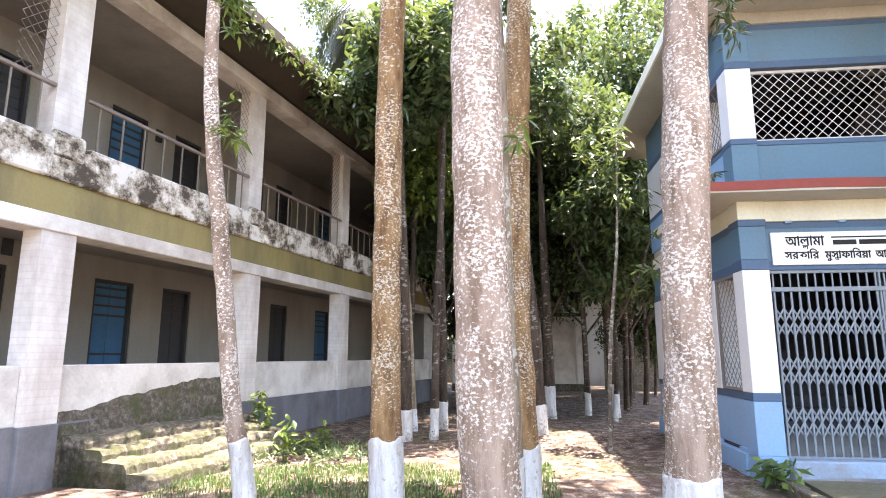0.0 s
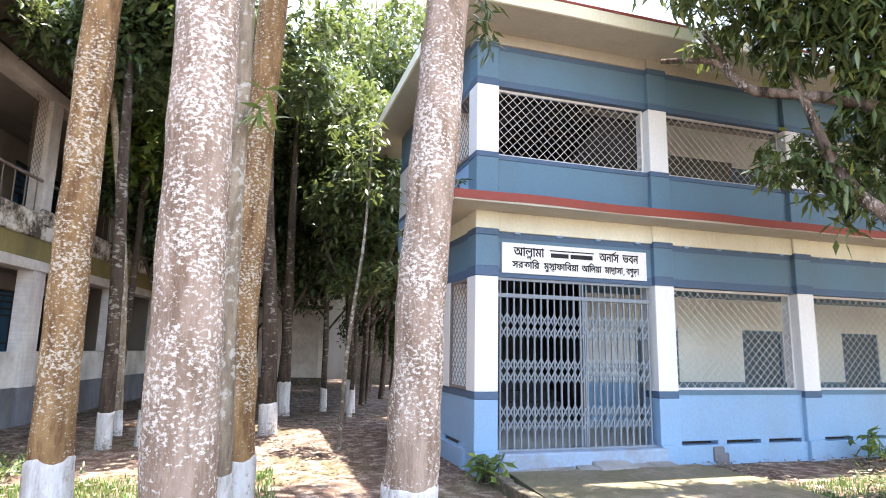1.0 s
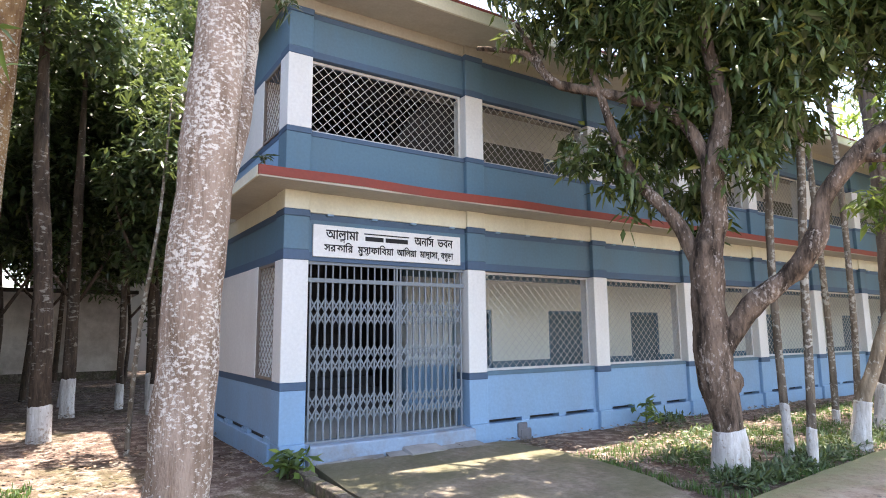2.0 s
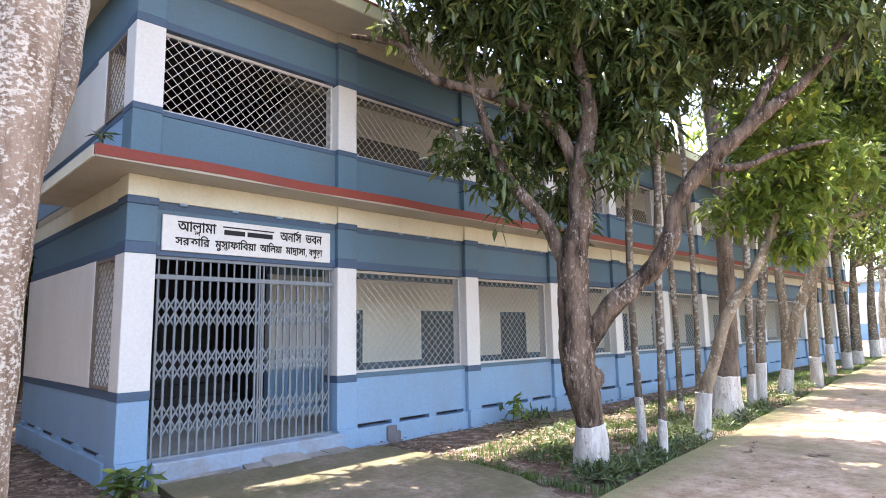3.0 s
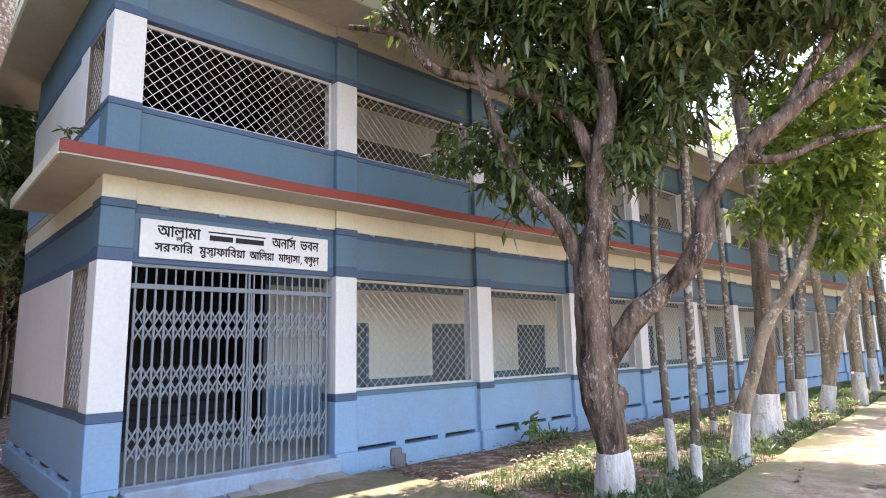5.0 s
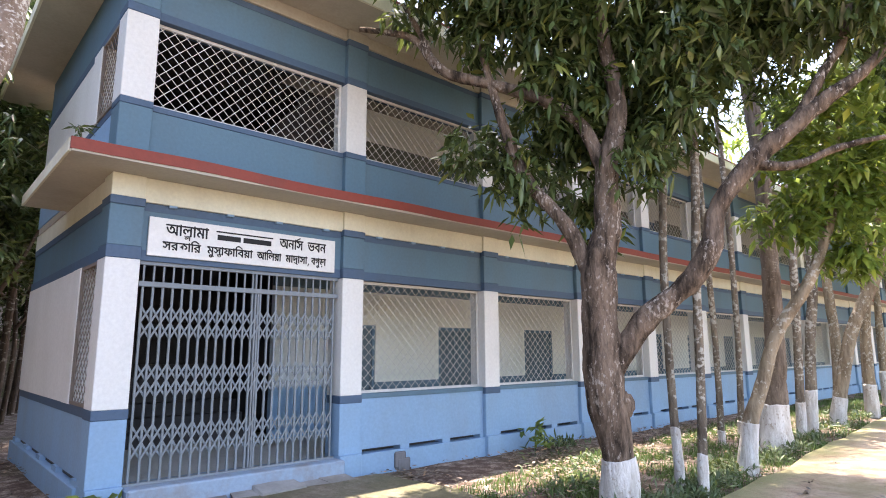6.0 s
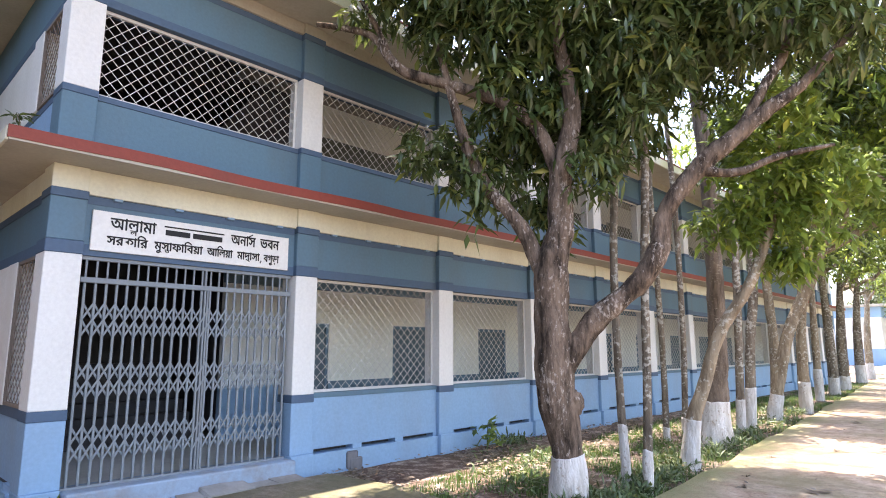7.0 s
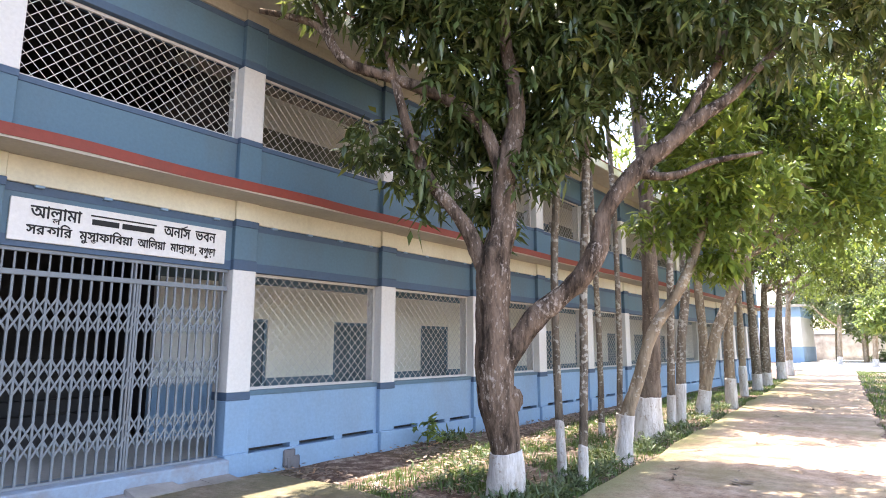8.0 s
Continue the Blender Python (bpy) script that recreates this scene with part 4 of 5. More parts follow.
        part("window_bars", boxes((S1 - 0.12, S1 - 0.09, 0.95, 1.55, (h0 + h1) / 2 - 0.02, (h0 + h1) / 2 + 0.02), *[(S1 - 0.11, S1 - 0.10, 0.95 + k * 0.15, 0.96 + k * 0.15, h0, h1) for k in (1, 2, 3)]), M_DARKWOOD, old)
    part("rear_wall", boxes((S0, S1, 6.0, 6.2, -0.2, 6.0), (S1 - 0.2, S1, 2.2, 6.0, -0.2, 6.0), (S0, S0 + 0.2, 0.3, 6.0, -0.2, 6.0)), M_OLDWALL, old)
    for s, z in ((3.35, 5.05), (0.9, 2.62)):
        part("switch_box", boxes((s, s + 0.14, 1.95, 1.998, z, z + 0.22), bev=0.01), M_DARKWOOD, old)


old_building()
cr = np.random.default_rng(41)
ex = np.concatenate([cr.uniform(-1.0, 9.5, 150), cr.normal(4.6, 0.7, 90), cr.normal(7.4, 0.9, 120)])
pts = np.stack([ex, -1.02 + cr.normal(0, 0.09, len(ex)), 6.08 - np.abs(cr.normal(0, 0.16, len(ex)))], 1)
V, F = leaf_arrays(cr, pts, 6, 0.13, 0.055, 0.5, 0.07)
creeper = new("eave_growth", mesh_np("eave_growth", V, F, M_LEAF))
creeper.parent = old
creeper["label"] = "leafy creeper along the old eave"
steps = empty("entry_steps", old.matrix_basis @ pose(0.3, 0, 0), "crumbling mossy cement steps below the limewashed wall", "steps")
rs = random.Random(3)
for k, (out, z) in enumerate(((0.30, 0.46), (0.55, 0.35), (0.82, 0.24), (1.10, 0.13))):
    bm = bmesh.new()
    prev = None
    for i in range(80):
        x = 0.05 + i * 3.07 / 79
        q = Vector((x * 4.0, k * 3.7, 0.0))
        e = -out + 0.05 * noise.noise(q * 0.6) + 0.035 * noise.noise(q * 3.1) + 0.02 * noise.noise(q * 9.0)
        h = z + 0.03 * noise.noise(q * 0.5 + Vector((0, 9, 0))) + 0.025 * noise.noise(q * 4.0) + 0.015 * noise.noise(q * 11.0)
        ring = [bm.verts.new(c) for c in ((x, e - 0.03, -0.12), (x, e - 0.012, h - 0.05), (x, e + 0.03, h), (x, e + 0.16, h + 0.012 * noise.noise(q * 6)), (x, 0.02, h + 0.02), (x, 0.02, -0.12))]
        if prev:
            for j in range(5):
                bm.faces.new((prev[j], ring[j], ring[j + 1], prev[j + 1]))
        else:
            bm.faces.new(ring)
        prev = ring
    bm.faces.new(list(reversed(prev)))
    bmesh.ops.recalc_face_normals(bm, faces=bm.faces)
    part("step", bm, M_STEP, steps)
# mossy plaster where the wash has gone, with a ragged upper edge
bm = bmesh.new()
prev = None
for i in range(61):
    x = 0.25 + i * 3.13 / 60
    z = 0.70 + 0.30 * min(1.0, i / 42) + 0.05 * noise.noise(Vector((x * 2.2, 1, 0))) + 0.025 * noise.noise(Vector((x * 9, 2, 0)))
    ring = [bm.verts.new((x, 0.012, -0.1)), bm.verts.new((x, 0.022, 0.55)), bm.verts.new((x, 0.052, z)), bm.verts.new((x, 0.062, z))]
    if prev:
        bm.faces.new((prev[0], ring[0], ring[1], prev[1]))
        bm.faces.new((prev[1], ring[1], ring[2], prev[2]))
        bm.faces.new((prev[2], ring[2], ring[3], prev[3]))
    prev = ring
part("bare_plaster", bm, M_STEP, old, "dark mossy plaster where the limewash has gone")

# ---- buildings at the back and at the far end of the path ----
shed = empty("outbuilding", pose(-5.0, 17.0, 0), "low pale limewashed outbuilding behind the trees", "building")
part("wall", boxes((0, 5.1, 0, 4, 0.25, 2.85)), M_OLDCREAM, shed)
part("wall_base", boxes((-0.03, 5.13, -0.04, 4, -0.2, 0.25)), M_STEP, shed)
part("roof", boxes((-0.2, 5.3, -0.35, 4.2, 2.85, 2.97)), M_ROOF, shed)
for px in (3.2, 4.85):
    part("pilaster", boxes((px, px + 0.25, -0.05, 0, 0.25, 2.85)), M_OLDCREAM, shed)
tall = empty("grey_annexe", pose(-3.0, 21.5, 0), "unfinished grey plaster annexe standing in the shade", "building")
part("wall", boxes((0, 3.1, 0, 4, -0.2, 5.6), (4.1, 6.5, 0, 4, -0.2, 5.6), (3.1, 4.1, 0, 4, -0.2, 3.6), (3.1, 4.1, 0, 4, 5.0, 5.6)), M_OLDWALL, tall)
part("window", boxes((3.1, 4.1, 0.12, 0.16, 3.6, 5.0)), M_DARKWOOD, tall)
part("roof", boxes((-0.2, 6.7, -0.3, 4.2, 5.6, 5.72)), M_ROOF, tall)
# takes the step cement to bring the wall's tone down
bwall = tagged(part("boundary_wall", boxes((1.0, 26.0, 17.5, 17.7, -0.2, 2.1), (-30, -5.0, 24, 24.2, -0.2, 2.2)), M_STEP, None), "dark mottled grey-green boundary wall", "wall", kind="structure")

far = empty("far_building", pose(62.0, 2.6, 0), "single-storey white and blue painted building closing the path", "building")
part("wall", boxes((0, 8, 0, 14, 1.4, 4.1)), M_WHITE, far)
part("dado_wall", boxes((-0.05, 8, -0.05, 14, -0.2, 1.4)), M_LBLUE, far)
part("fascia", boxes((-0.08, 8, -0.08, 14, 4.1, 5.0)), M_LBLUE, far)
part("roof", boxes((-0.7, 8.5, -0.7, 14.5, 5.0, 5.2)), M_SLAB, far)
for k in range(4):
    part("window", boxes((-0.03, 0.05, 3.6 + k * 3, 4.8 + k * 3, 1.8, 3.3)), M_SHUT, far)
yard = empty("yard_wall", pose(74.5, -26.0, 0), "grey plaster yard wall with gate piers beyond the court", "wall")
part("wall", boxes((0, 0.3, 0, 17.0, -0.2, 2.6), (0, 0.3, 20.0, 30.0, -0.2, 2.6)), M_OLDCREAM, yard)
part("coping", boxes((-0.1, 0.4, 0, 17.0, 2.6, 2.75), (-0.1, 0.4, 20.0, 30.0, 2.6, 2.75)), M_CONC, yard)
for y in (17.0, 19.4):
    part("gate_pier", boxes((-0.15, 0.45, y, y + 0.6, -0.2, 3.4), bev=0.02), M_OLDCREAM, yard)

# ---- trees ----
def tree(name, label, trunk, radii, bark_mat, white=0.0, limbs=(), sides=14, rough=0.06, seed=1.0, group="", steps=6, rings=0.0, gnarl=0.0):
    """A tree at its foot: trunk, limewashed base and limbs; the crown is added after."""
    x0, y0 = trunk[0][0], trunk[0][1]
    t = empty(name, pose(x0, y0, 0), label, "tree", group)
    rel = lambda pts: [(p[0] - x0, p[1] - y0, p[2]) for p in pts]
    pts = rel(trunk)
    part("trunk", tube(bmesh.new(), [(pts[0][0], pts[0][1], -0.25)] + pts, [radii[0] * 1.15] + list(radii), steps, sides, rough, seed, rings, True, gnarl), bark_mat, t)
    if white:
        run = spline([(pts[0][0], pts[0][1], -0.25)] + pts, [radii[0] * 1.15] + list(radii), 10)
        run = [(p, r) for p, r in run if p.z < white]
        bm = bmesh.new()
        ks = [max(0, min(len(run) - 1, round(i * (len(run) - 1) / 5))) for i in range(6)]
        flare = [1.26, 1.10, 1.03, 1.012, 1.008, 1.004]
        tube(bm, [run[k][0] for k in ks], [run[k][1] * (f + gnarl * 0.3 + (0.0 if gnarl else 0.03)) + 0.004 for k, f in zip(ks, flare)], 8, sides, rough, seed, 0.0, True, gnarl)
        top = max(v.co.z for v in bm.verts)
        for v in bm.verts:
            if v.co.z > top - 0.01:
                v.co.z += 0.05 * noise.noise(Vector((v.co.x * 9, v.co.y * 9, seed)))
        part("limewashed_base", bm, M_LIME, t, "white limewashed trunk base")
    for lp, lr in limbs:
        part("limb", tube(bmesh.new(), rel(lp), lr, 9 if gnarl else 5, 18 if gnarl else 10, rough * 1.3, seed + 3, 0.0, True, gnarl), bark_mat, t)
    return t


def local(t, blobs):
    return [(b[0] - t.location.x, b[1] - t.location.y, *b[2:]) for b in blobs]


def high_crown(rng, t, cx, cy, cz, r, n, material, per=7, length=0.2, width=0.09, k=22, size=0.8, flat=0.65):
    return crown_part(rng, local(t, lumps(rng, cx, cy, cz, r, r, r * flat, k, size)), n, per, length, width, material, t, 0.25, 0.1)


rng = np.random.default_rng(11)

# the tall trunks by the apron
T = tree("lichen_tree", "thick pale lichen-flecked tree trunk, whitewash low at its foot", [(-2.77, -3.5, 0), (-2.82, -3.5, 1.5), (-2.85, -3.5, 3.2), (-2.8, -3.3, 7.5), (-2.7, -3.3, 10)], [0.185, 0.17, 0.165, 0.14, 0.06], M_BARKW, 0.42, seed=1.3, group="trunks by the apron", sides=28, steps=14, gnarl=0.03,
         limbs=[([(-2.8, -3.3, 7.0), (-3.6, -2.8, 8.4), (-4.3, -2.4, 9.2)], [0.09, 0.06, 0.03]), ([(-2.8, -3.3, 7.4), (-2.0, -3.7, 8.6), (-1.4, -4.2, 9.4)], [0.09, 0.06, 0.03])])
# crown stays out of view; made wide and dense to shade the facade
high_crown(rng, T, -2.7, -3.4, 9.6, 3.0, 1300, M_LEAF, k=28)
T = tree("lichen_tree", "straight lichen-flecked tree trunk with whitewashed foot at the apron edge", [(-1.52, -2.95, 0), (-1.48, -2.95, 1.2), (-1.45, -2.96, 2.05), (-1.34, -3.0, 3.9), (-1.1, -3.0, 7.4), (-1.0, -3.0, 10)], [0.185, 0.165, 0.16, 0.15, 0.12, 0.05], M_BARKW, 0.62, seed=4.1, group="trunks by the apron", sides=28, steps=12, gnarl=0.03,
         limbs=[([(-1.44, -2.9, 1.8), (-1.30, -2.68, 2.35), (-1.12, -2.38, 2.95), (-1.03, -2.2, 3.6), (-0.92, -1.95, 4.6), (-0.6, -1.6, 6.5)], [0.08, 0.085, 0.085, 0.08, 0.07, 0.03]), ([(-1.1, -3.0, 7.2), (-0.2, -3.4, 8.6)], [0.08, 0.03])])
# likewise unseen and enlarged to darken the upper facade
high_crown(rng, T, -0.2, -3.2, 9.4, 3.3, 1700, M_LEAF, k=32)
T = tree("lichen_tree", "reddish-brown trunk with scattered lichen and whitewashed foot in the grass", [(-3.62, -2.4, 0), (-3.65, -2.4, 1.2), (-3.65, -2.42, 2.2), (-3.63, -2.42, 4.5), (-3.5, -2.3, 8), (-3.4, -2.2, 10)], [0.14, 0.118, 0.115, 0.11, 0.08, 0.04], M_BARKR, 0.76, seed=7.7, group="trunks by the apron", sides=16, steps=8)
high_crown(rng, T, -3.5, -2.2, 10.0, 1.7, 380, M_LEAF, k=12)
T = tree("lichen_tree", "reddish-brown trunk with whitewashed foot behind a thicker one", [(-2.56, -1.8, 0), (-2.58, -1.8, 1.0), (-2.59, -1.8, 1.95), (-2.52, -1.8, 4.6), (-2.3, -1.6, 8), (-2.3, -1.6, 10)], [0.15, 0.125, 0.12, 0.115, 0.08, 0.04], M_BARKR, 0.68, seed=9.2, group="trunks by the apron", sides=16, steps=8)
high_crown(rng, T, -2.2, -1.4, 10.0, 1.7, 380, M_LEAF, k=12)
T = tree("slim_tree", "slim pale trunk squeezed between thicker trees", [(-2.63, -2.35, 0), (-2.65, -2.4, 0.85), (-2.69, -2.41, 2.0), (-2.71, -2.41, 3.7), (-2.8, -2.4, 7)], [0.07, 0.062, 0.06, 0.055, 0.03], M_BARKG, 0.6, seed=2.9, group="trunks by the apron", limbs=[([(-2.70, -2.41, 2.95), (-2.62, -2.5, 3.05), (-2.52, -2.55, 3.1)], [0.015, 0.01, 0.006])])
crown_part(rng, local(T, [(-2.58, -2.5, 3.1, 0.08, 0.08, 0.12)]), 3, 6, 0.22, 0.04, M_LIGHTLEAF, T, 0.4, 0.02)
crown_part(rng, local(T, lumps(rng, -2.9, -2.4, 7.4, 0.9, 0.9, 0.9, 8, 0.5)), 150, 7, 0.18, 0.06, M_LEAF, T, 0.3, 0.1)
T = tree("slim_tree", "slim pale sapling with leafy shoots and whitewashed foot", [(-4.64, -2.6, 0), (-4.70, -2.62, 0.5), (-4.80, -2.66, 1.02), (-4.91, -2.7, 1.98), (-5.06, -2.77, 3.28), (-5.1, -2.79, 4.3), (-5.1, -2.8, 6.5)], [0.085, 0.075, 0.068, 0.066, 0.06, 0.055, 0.03], M_BARKW, 0.70, seed=5.5, group="trunks by the apron", steps=8)
crown_part(rng, local(T, [(-4.95, -2.75, 4.15, 0.10, 0.10, 0.18), (-4.92, -2.75, 3.2, 0.08, 0.1, 0.22), (-4.85, -2.72, 2.55, 0.06, 0.06, 0.06), (-4.95, -2.75, 4.4, 0.12, 0.12, 0.15)]), 26, 6, 0.15, 0.035, M_LIGHTLEAF, T, 0.1, 0.03)
crown_part(rng, local(T, lumps(rng, -5.1, -2.8, 6.8, 1.0, 1.0, 0.9, 8, 0.5)), 160, 7, 0.18, 0.06, M_LEAF, T, 0.3, 0.1)

# the mango tree beside the path
T = tree("mango_tree", "mature mango tree with dark rough bark, whitewashed foot and drooping leaves", [(3.68, -2.91, 0), (3.68, -2.92, 0.5), (3.63, -2.86, 0.95), (3.62, -2.85, 1.3), (3.61, -2.83, 1.74), (3.62, -2.85, 2.18), (3.68, -2.93, 2.63), (3.69, -2.95, 3.2), (3.76, -3.06, 3.8), (3.72, -2.95, 4.8), (3.75, -3.0, 6.0)],
         [0.175, 0.158, 0.168, 0.195, 0.175, 0.165, 0.13, 0.105, 0.09, 0.06, 0.03], M_BARKM, 0.46, seed=3.1, sides=30, steps=16, rough=0.08, gnarl=0.06,
         limbs=[([(3.62, -2.87, 1.15), (3.83, -3.17, 1.68), (4.07, -3.53, 2.05), (4.17, -3.70, 2.37), (4.23, -3.78, 2.75), (4.41, -4.07, 3.18), (4.59, -4.34, 3.44), (4.76, -4.61, 3.70), (4.95, -4.9, 3.95), (5.3, -5.4, 4.6)], [0.112, 0.104, 0.096, 0.100, 0.080, 0.092, 0.080, 0.072, 0.048, 0.024]),
                ([(4.38, -4.02, 3.13), (4.57, -4.32, 3.08), (4.79, -4.66, 3.22), (5.05, -5.05, 3.3)], [0.056, 0.040, 0.032, 0.016]),
                ([(4.6, -4.36, 3.46), (4.75, -4.59, 3.93), (4.87, -4.78, 4.32), (5.0, -4.9, 5.2)], [0.056, 0.044, 0.040, 0.016]),
                ([(3.61, -2.8, 2.1), (3.47, -2.6, 2.64), (3.29, -2.32, 3.07), (3.18, -2.15, 3.51), (3.1, -2.03, 4.02), (2.95, -1.9, 4.8)], [0.096, 0.072, 0.064, 0.060, 0.048, 0.024]),
                ([(3.69, -2.94, 3.1), (3.57, -2.77, 3.64), (3.39, -2.48, 3.95), (3.1, -2.03, 4.2), (2.83, -1.61, 4.39), (2.72, -1.45, 4.57), (2.58, -1.22, 4.9), (2.25, -0.71, 5.09)], [0.072, 0.068, 0.064, 0.060, 0.056, 0.052, 0.040, 0.028]),
                ([(2.72, -1.45, 4.55), (2.65, -1.33, 4.9), (2.54, -1.16, 5.3)], [0.040, 0.032, 0.024])])
# crown lumps; those near 7 m over the gate are unseen, added for shade
mango_blobs = [(3.2, -2.1, 3.25, 0.25, 0.3, 0.3), (3.3, -2.25, 2.85, 0.14, 0.18, 0.18), (3.5, -2.6, 4.1, 0.4, 0.5, 0.45), (3.95, -3.35, 3.9, 0.45, 0.5, 0.55), (3.85, -3.2, 3.2, 0.3, 0.3, 0.3),
               (4.2, -3.7, 4.4, 0.55, 0.5, 0.5), (3.2, -1.95, 4.9, 0.5, 0.6, 0.4), (3.8, -3.0, 5.0, 0.8, 0.8, 0.6), (2.9, -1.6, 5.3, 0.5, 0.5, 0.3), (4.7, -4.5, 4.6, 0.5, 0.5, 0.45),
               (5.1, -5.1, 4.5, 0.5, 0.5, 0.5), (4.4, -4.0, 5.4, 0.9, 0.9, 0.6), (3.4, -2.4, 6.0, 1.2, 1.2, 0.7), (4.9, -4.7, 5.9, 1.1, 1.0, 0.7), (4.0, -3.2, 6.9, 1.4, 1.4, 0.7), (4.0, -2.6, 2.75, 0.25, 0.25, 0.3), (2.6, -1.15, 5.15, 0.3, 0.3, 0.15), (4.6, -3.1, 4.0, 0.6, 0.6, 0.6), (2.1, -1.7, 6.9, 1.3, 1.0, 0.6), (1.2, -1.3, 7.2, 1.0, 0.9, 0.5), (3.0, -2.0, 7.6, 1.5, 1.3, 0.6), (4.7, -3.6, 5.0, 0.9, 0.8, 0.6), (5.6, -3.4, 5.2, 1.0, 1.0, 0.9), (6.4, -3.6, 6.0, 1.1, 1.1, 0.9), (3.3, -1.7, 5.9, 0.9, 0.9, 0.5), (5.3, -4.6, 5.2, 0.8, 0.8, 0.7), (5.8, -5.6, 5.4, 0.9, 0.9, 0.7), (6.6, -6.2, 6.0, 1.2, 1.1, 0.8), (7.6, -6.4, 5.2, 1.0, 1.0, 0.7), (7.0, -5.2, 5.6, 1.0, 1.0, 0.7), (4.6, -2.2, 4.7, 0.6, 0.6, 0.6), (5.3, -2.3, 5.3, 0.7, 0.6, 0.6), (6.0, -2.2, 5.8, 0.7, 0.6, 0.6), (4.5, -1.9, 5.5, 0.6, 0.6, 0.5)]
knot = bmesh.new()
bmesh.ops.create_icosphere(knot, subdivisions=3, radius=1.0)
for v in knot.verts:
    f = 1 + 0.25 * noise.noise(v.co * 2.2) + 0.1 * noise.noise(v.co * 6)
    v.co = Vector((v.co.x * 0.085 * f + 0.025, v.co.y * 0.085 * f - 0.09, v.co.z * 0.12 * f + 0.93))
part("burl", knot, M_BARKM, T, "knotted bark burl")
mango_blobs += [(2.5, -1.6, 5.7, 0.6, 0.6, 0.4), (1.9, -1.4, 5.95, 0.5, 0.5, 0.3), (3.3, -2.3, 5.6, 0.7, 0.6, 0.5), (3.95, -2.35, 3.2, 0.45, 0.45, 0.45), (4.4, -2.4, 3.9, 0.45, 0.45, 0.4), (3.5, -1.9, 3.7, 0.4, 0.4, 0.4), (3.75, -2.6, 3.9, 0.4, 0.4, 0.4), (2.3, -1.6, 5.4, 0.5, 0.5, 0.3), (2.9, -2.2, 5.2, 0.5, 0.6, 0.4), (3.3, -2.6, 4.8, 0.5, 0.5, 0.4), (2.9, -1.75, 3.55, 0.25, 0.3, 0.25)]
crown_part(rng, local(T, mango_blobs), 4300, 11, 0.185, 0.056, M_MANGO, T, 0.6, 0.06)

# the row of trees between the building and the path
T = tree("young_tree", "leaning young tree with bright green leaves and whitewashed foot", [(6.21, -3.03, 0), (6.24, -3.09, 0.58), (6.29, -3.23, 0.99), (6.37, -3.42, 1.6), (6.53, -3.81, 2.28), (6.7, -4.1, 3.2), (6.8, -4.2, 4.2)], [0.11, 0.088, 0.078, 0.072, 0.065, 0.04, 0.025], M_BARKG, 0.62, seed=6.6, group="tree row")
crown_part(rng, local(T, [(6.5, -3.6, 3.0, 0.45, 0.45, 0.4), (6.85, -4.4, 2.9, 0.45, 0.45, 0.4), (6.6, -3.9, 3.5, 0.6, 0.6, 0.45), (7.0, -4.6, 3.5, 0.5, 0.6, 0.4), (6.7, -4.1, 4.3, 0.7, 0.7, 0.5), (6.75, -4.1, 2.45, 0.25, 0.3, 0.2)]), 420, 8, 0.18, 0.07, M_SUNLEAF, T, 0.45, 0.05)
T = tree("palm_tree", "tall ringed palm trunk with thick whitewashed foot", [(8.31, -2.58, 0), (8.33, -2.62, 0.65), (8.35, -2.7, 1.6), (8.37, -2.73, 3.5), (8.35, -2.68, 5.3), (8.3, -2.56, 7.3), (8.3, -2.5, 8.5)], [0.25, 0.18, 0.132, 0.12, 0.115, 0.11, 0.10], M_BARKP, 0.66, seed=8.8, group="tree row", rings=0.02, steps=14)


def fronds(t, x, y, z, count, length, seed, material, hang=0.8):
    """Arching palm fronds: each a rib with leaflets on both sides."""
    r = np.random.default_rng(seed)
    for _ in range(count):
        az, el, ln = r.uniform(0, 2 * math.pi), r.uniform(-0.2, 1.0), length * r.uniform(0.8, 1.15)
        V, F = [], []
        p = np.array([x - t.location.x, y - t.location.y, z])
        d = np.array([math.cos(az) * math.cos(el), math.sin(az) * math.cos(el), math.sin(el)])
        side = np.array([-math.sin(az), math.cos(az), 0.0])
        for i in range(26):
            nxt = p + d * ln / 26
            d = d + np.array([0, 0, -hang * 2.0 / 26])
            d /= np.linalg.norm(d)
            w = 0.018
            b = len(V)
            V += [p - side * w * 0.5, p + side * w * 0.5, nxt + side * w * 0.5, nxt - side * w * 0.5]
            F += [(b, b + 1, b + 2), (b, b + 2, b + 3)]
            if i > 3:
                for sg in (-1, 1):
                    ll = 0.5 * math.sin(math.pi * (i / 27) ** 0.7) + 0.08
                    tip = p + (side * sg * 0.75 + d * 0.55 + np.array([0, 0, -0.45])) * ll
                    b = len(V)
                    V += [p, p + d * 0.05, tip]
                    F += [(b, b + 1, b + 2)]
            p = nxt
        ob = new("frond", mesh_np("frond", np.array(V), F, material))
        ob.parent = t


fronds(T, 8.3, -2.5, 8.5, 14, 2.6, 3, M_LEAF)
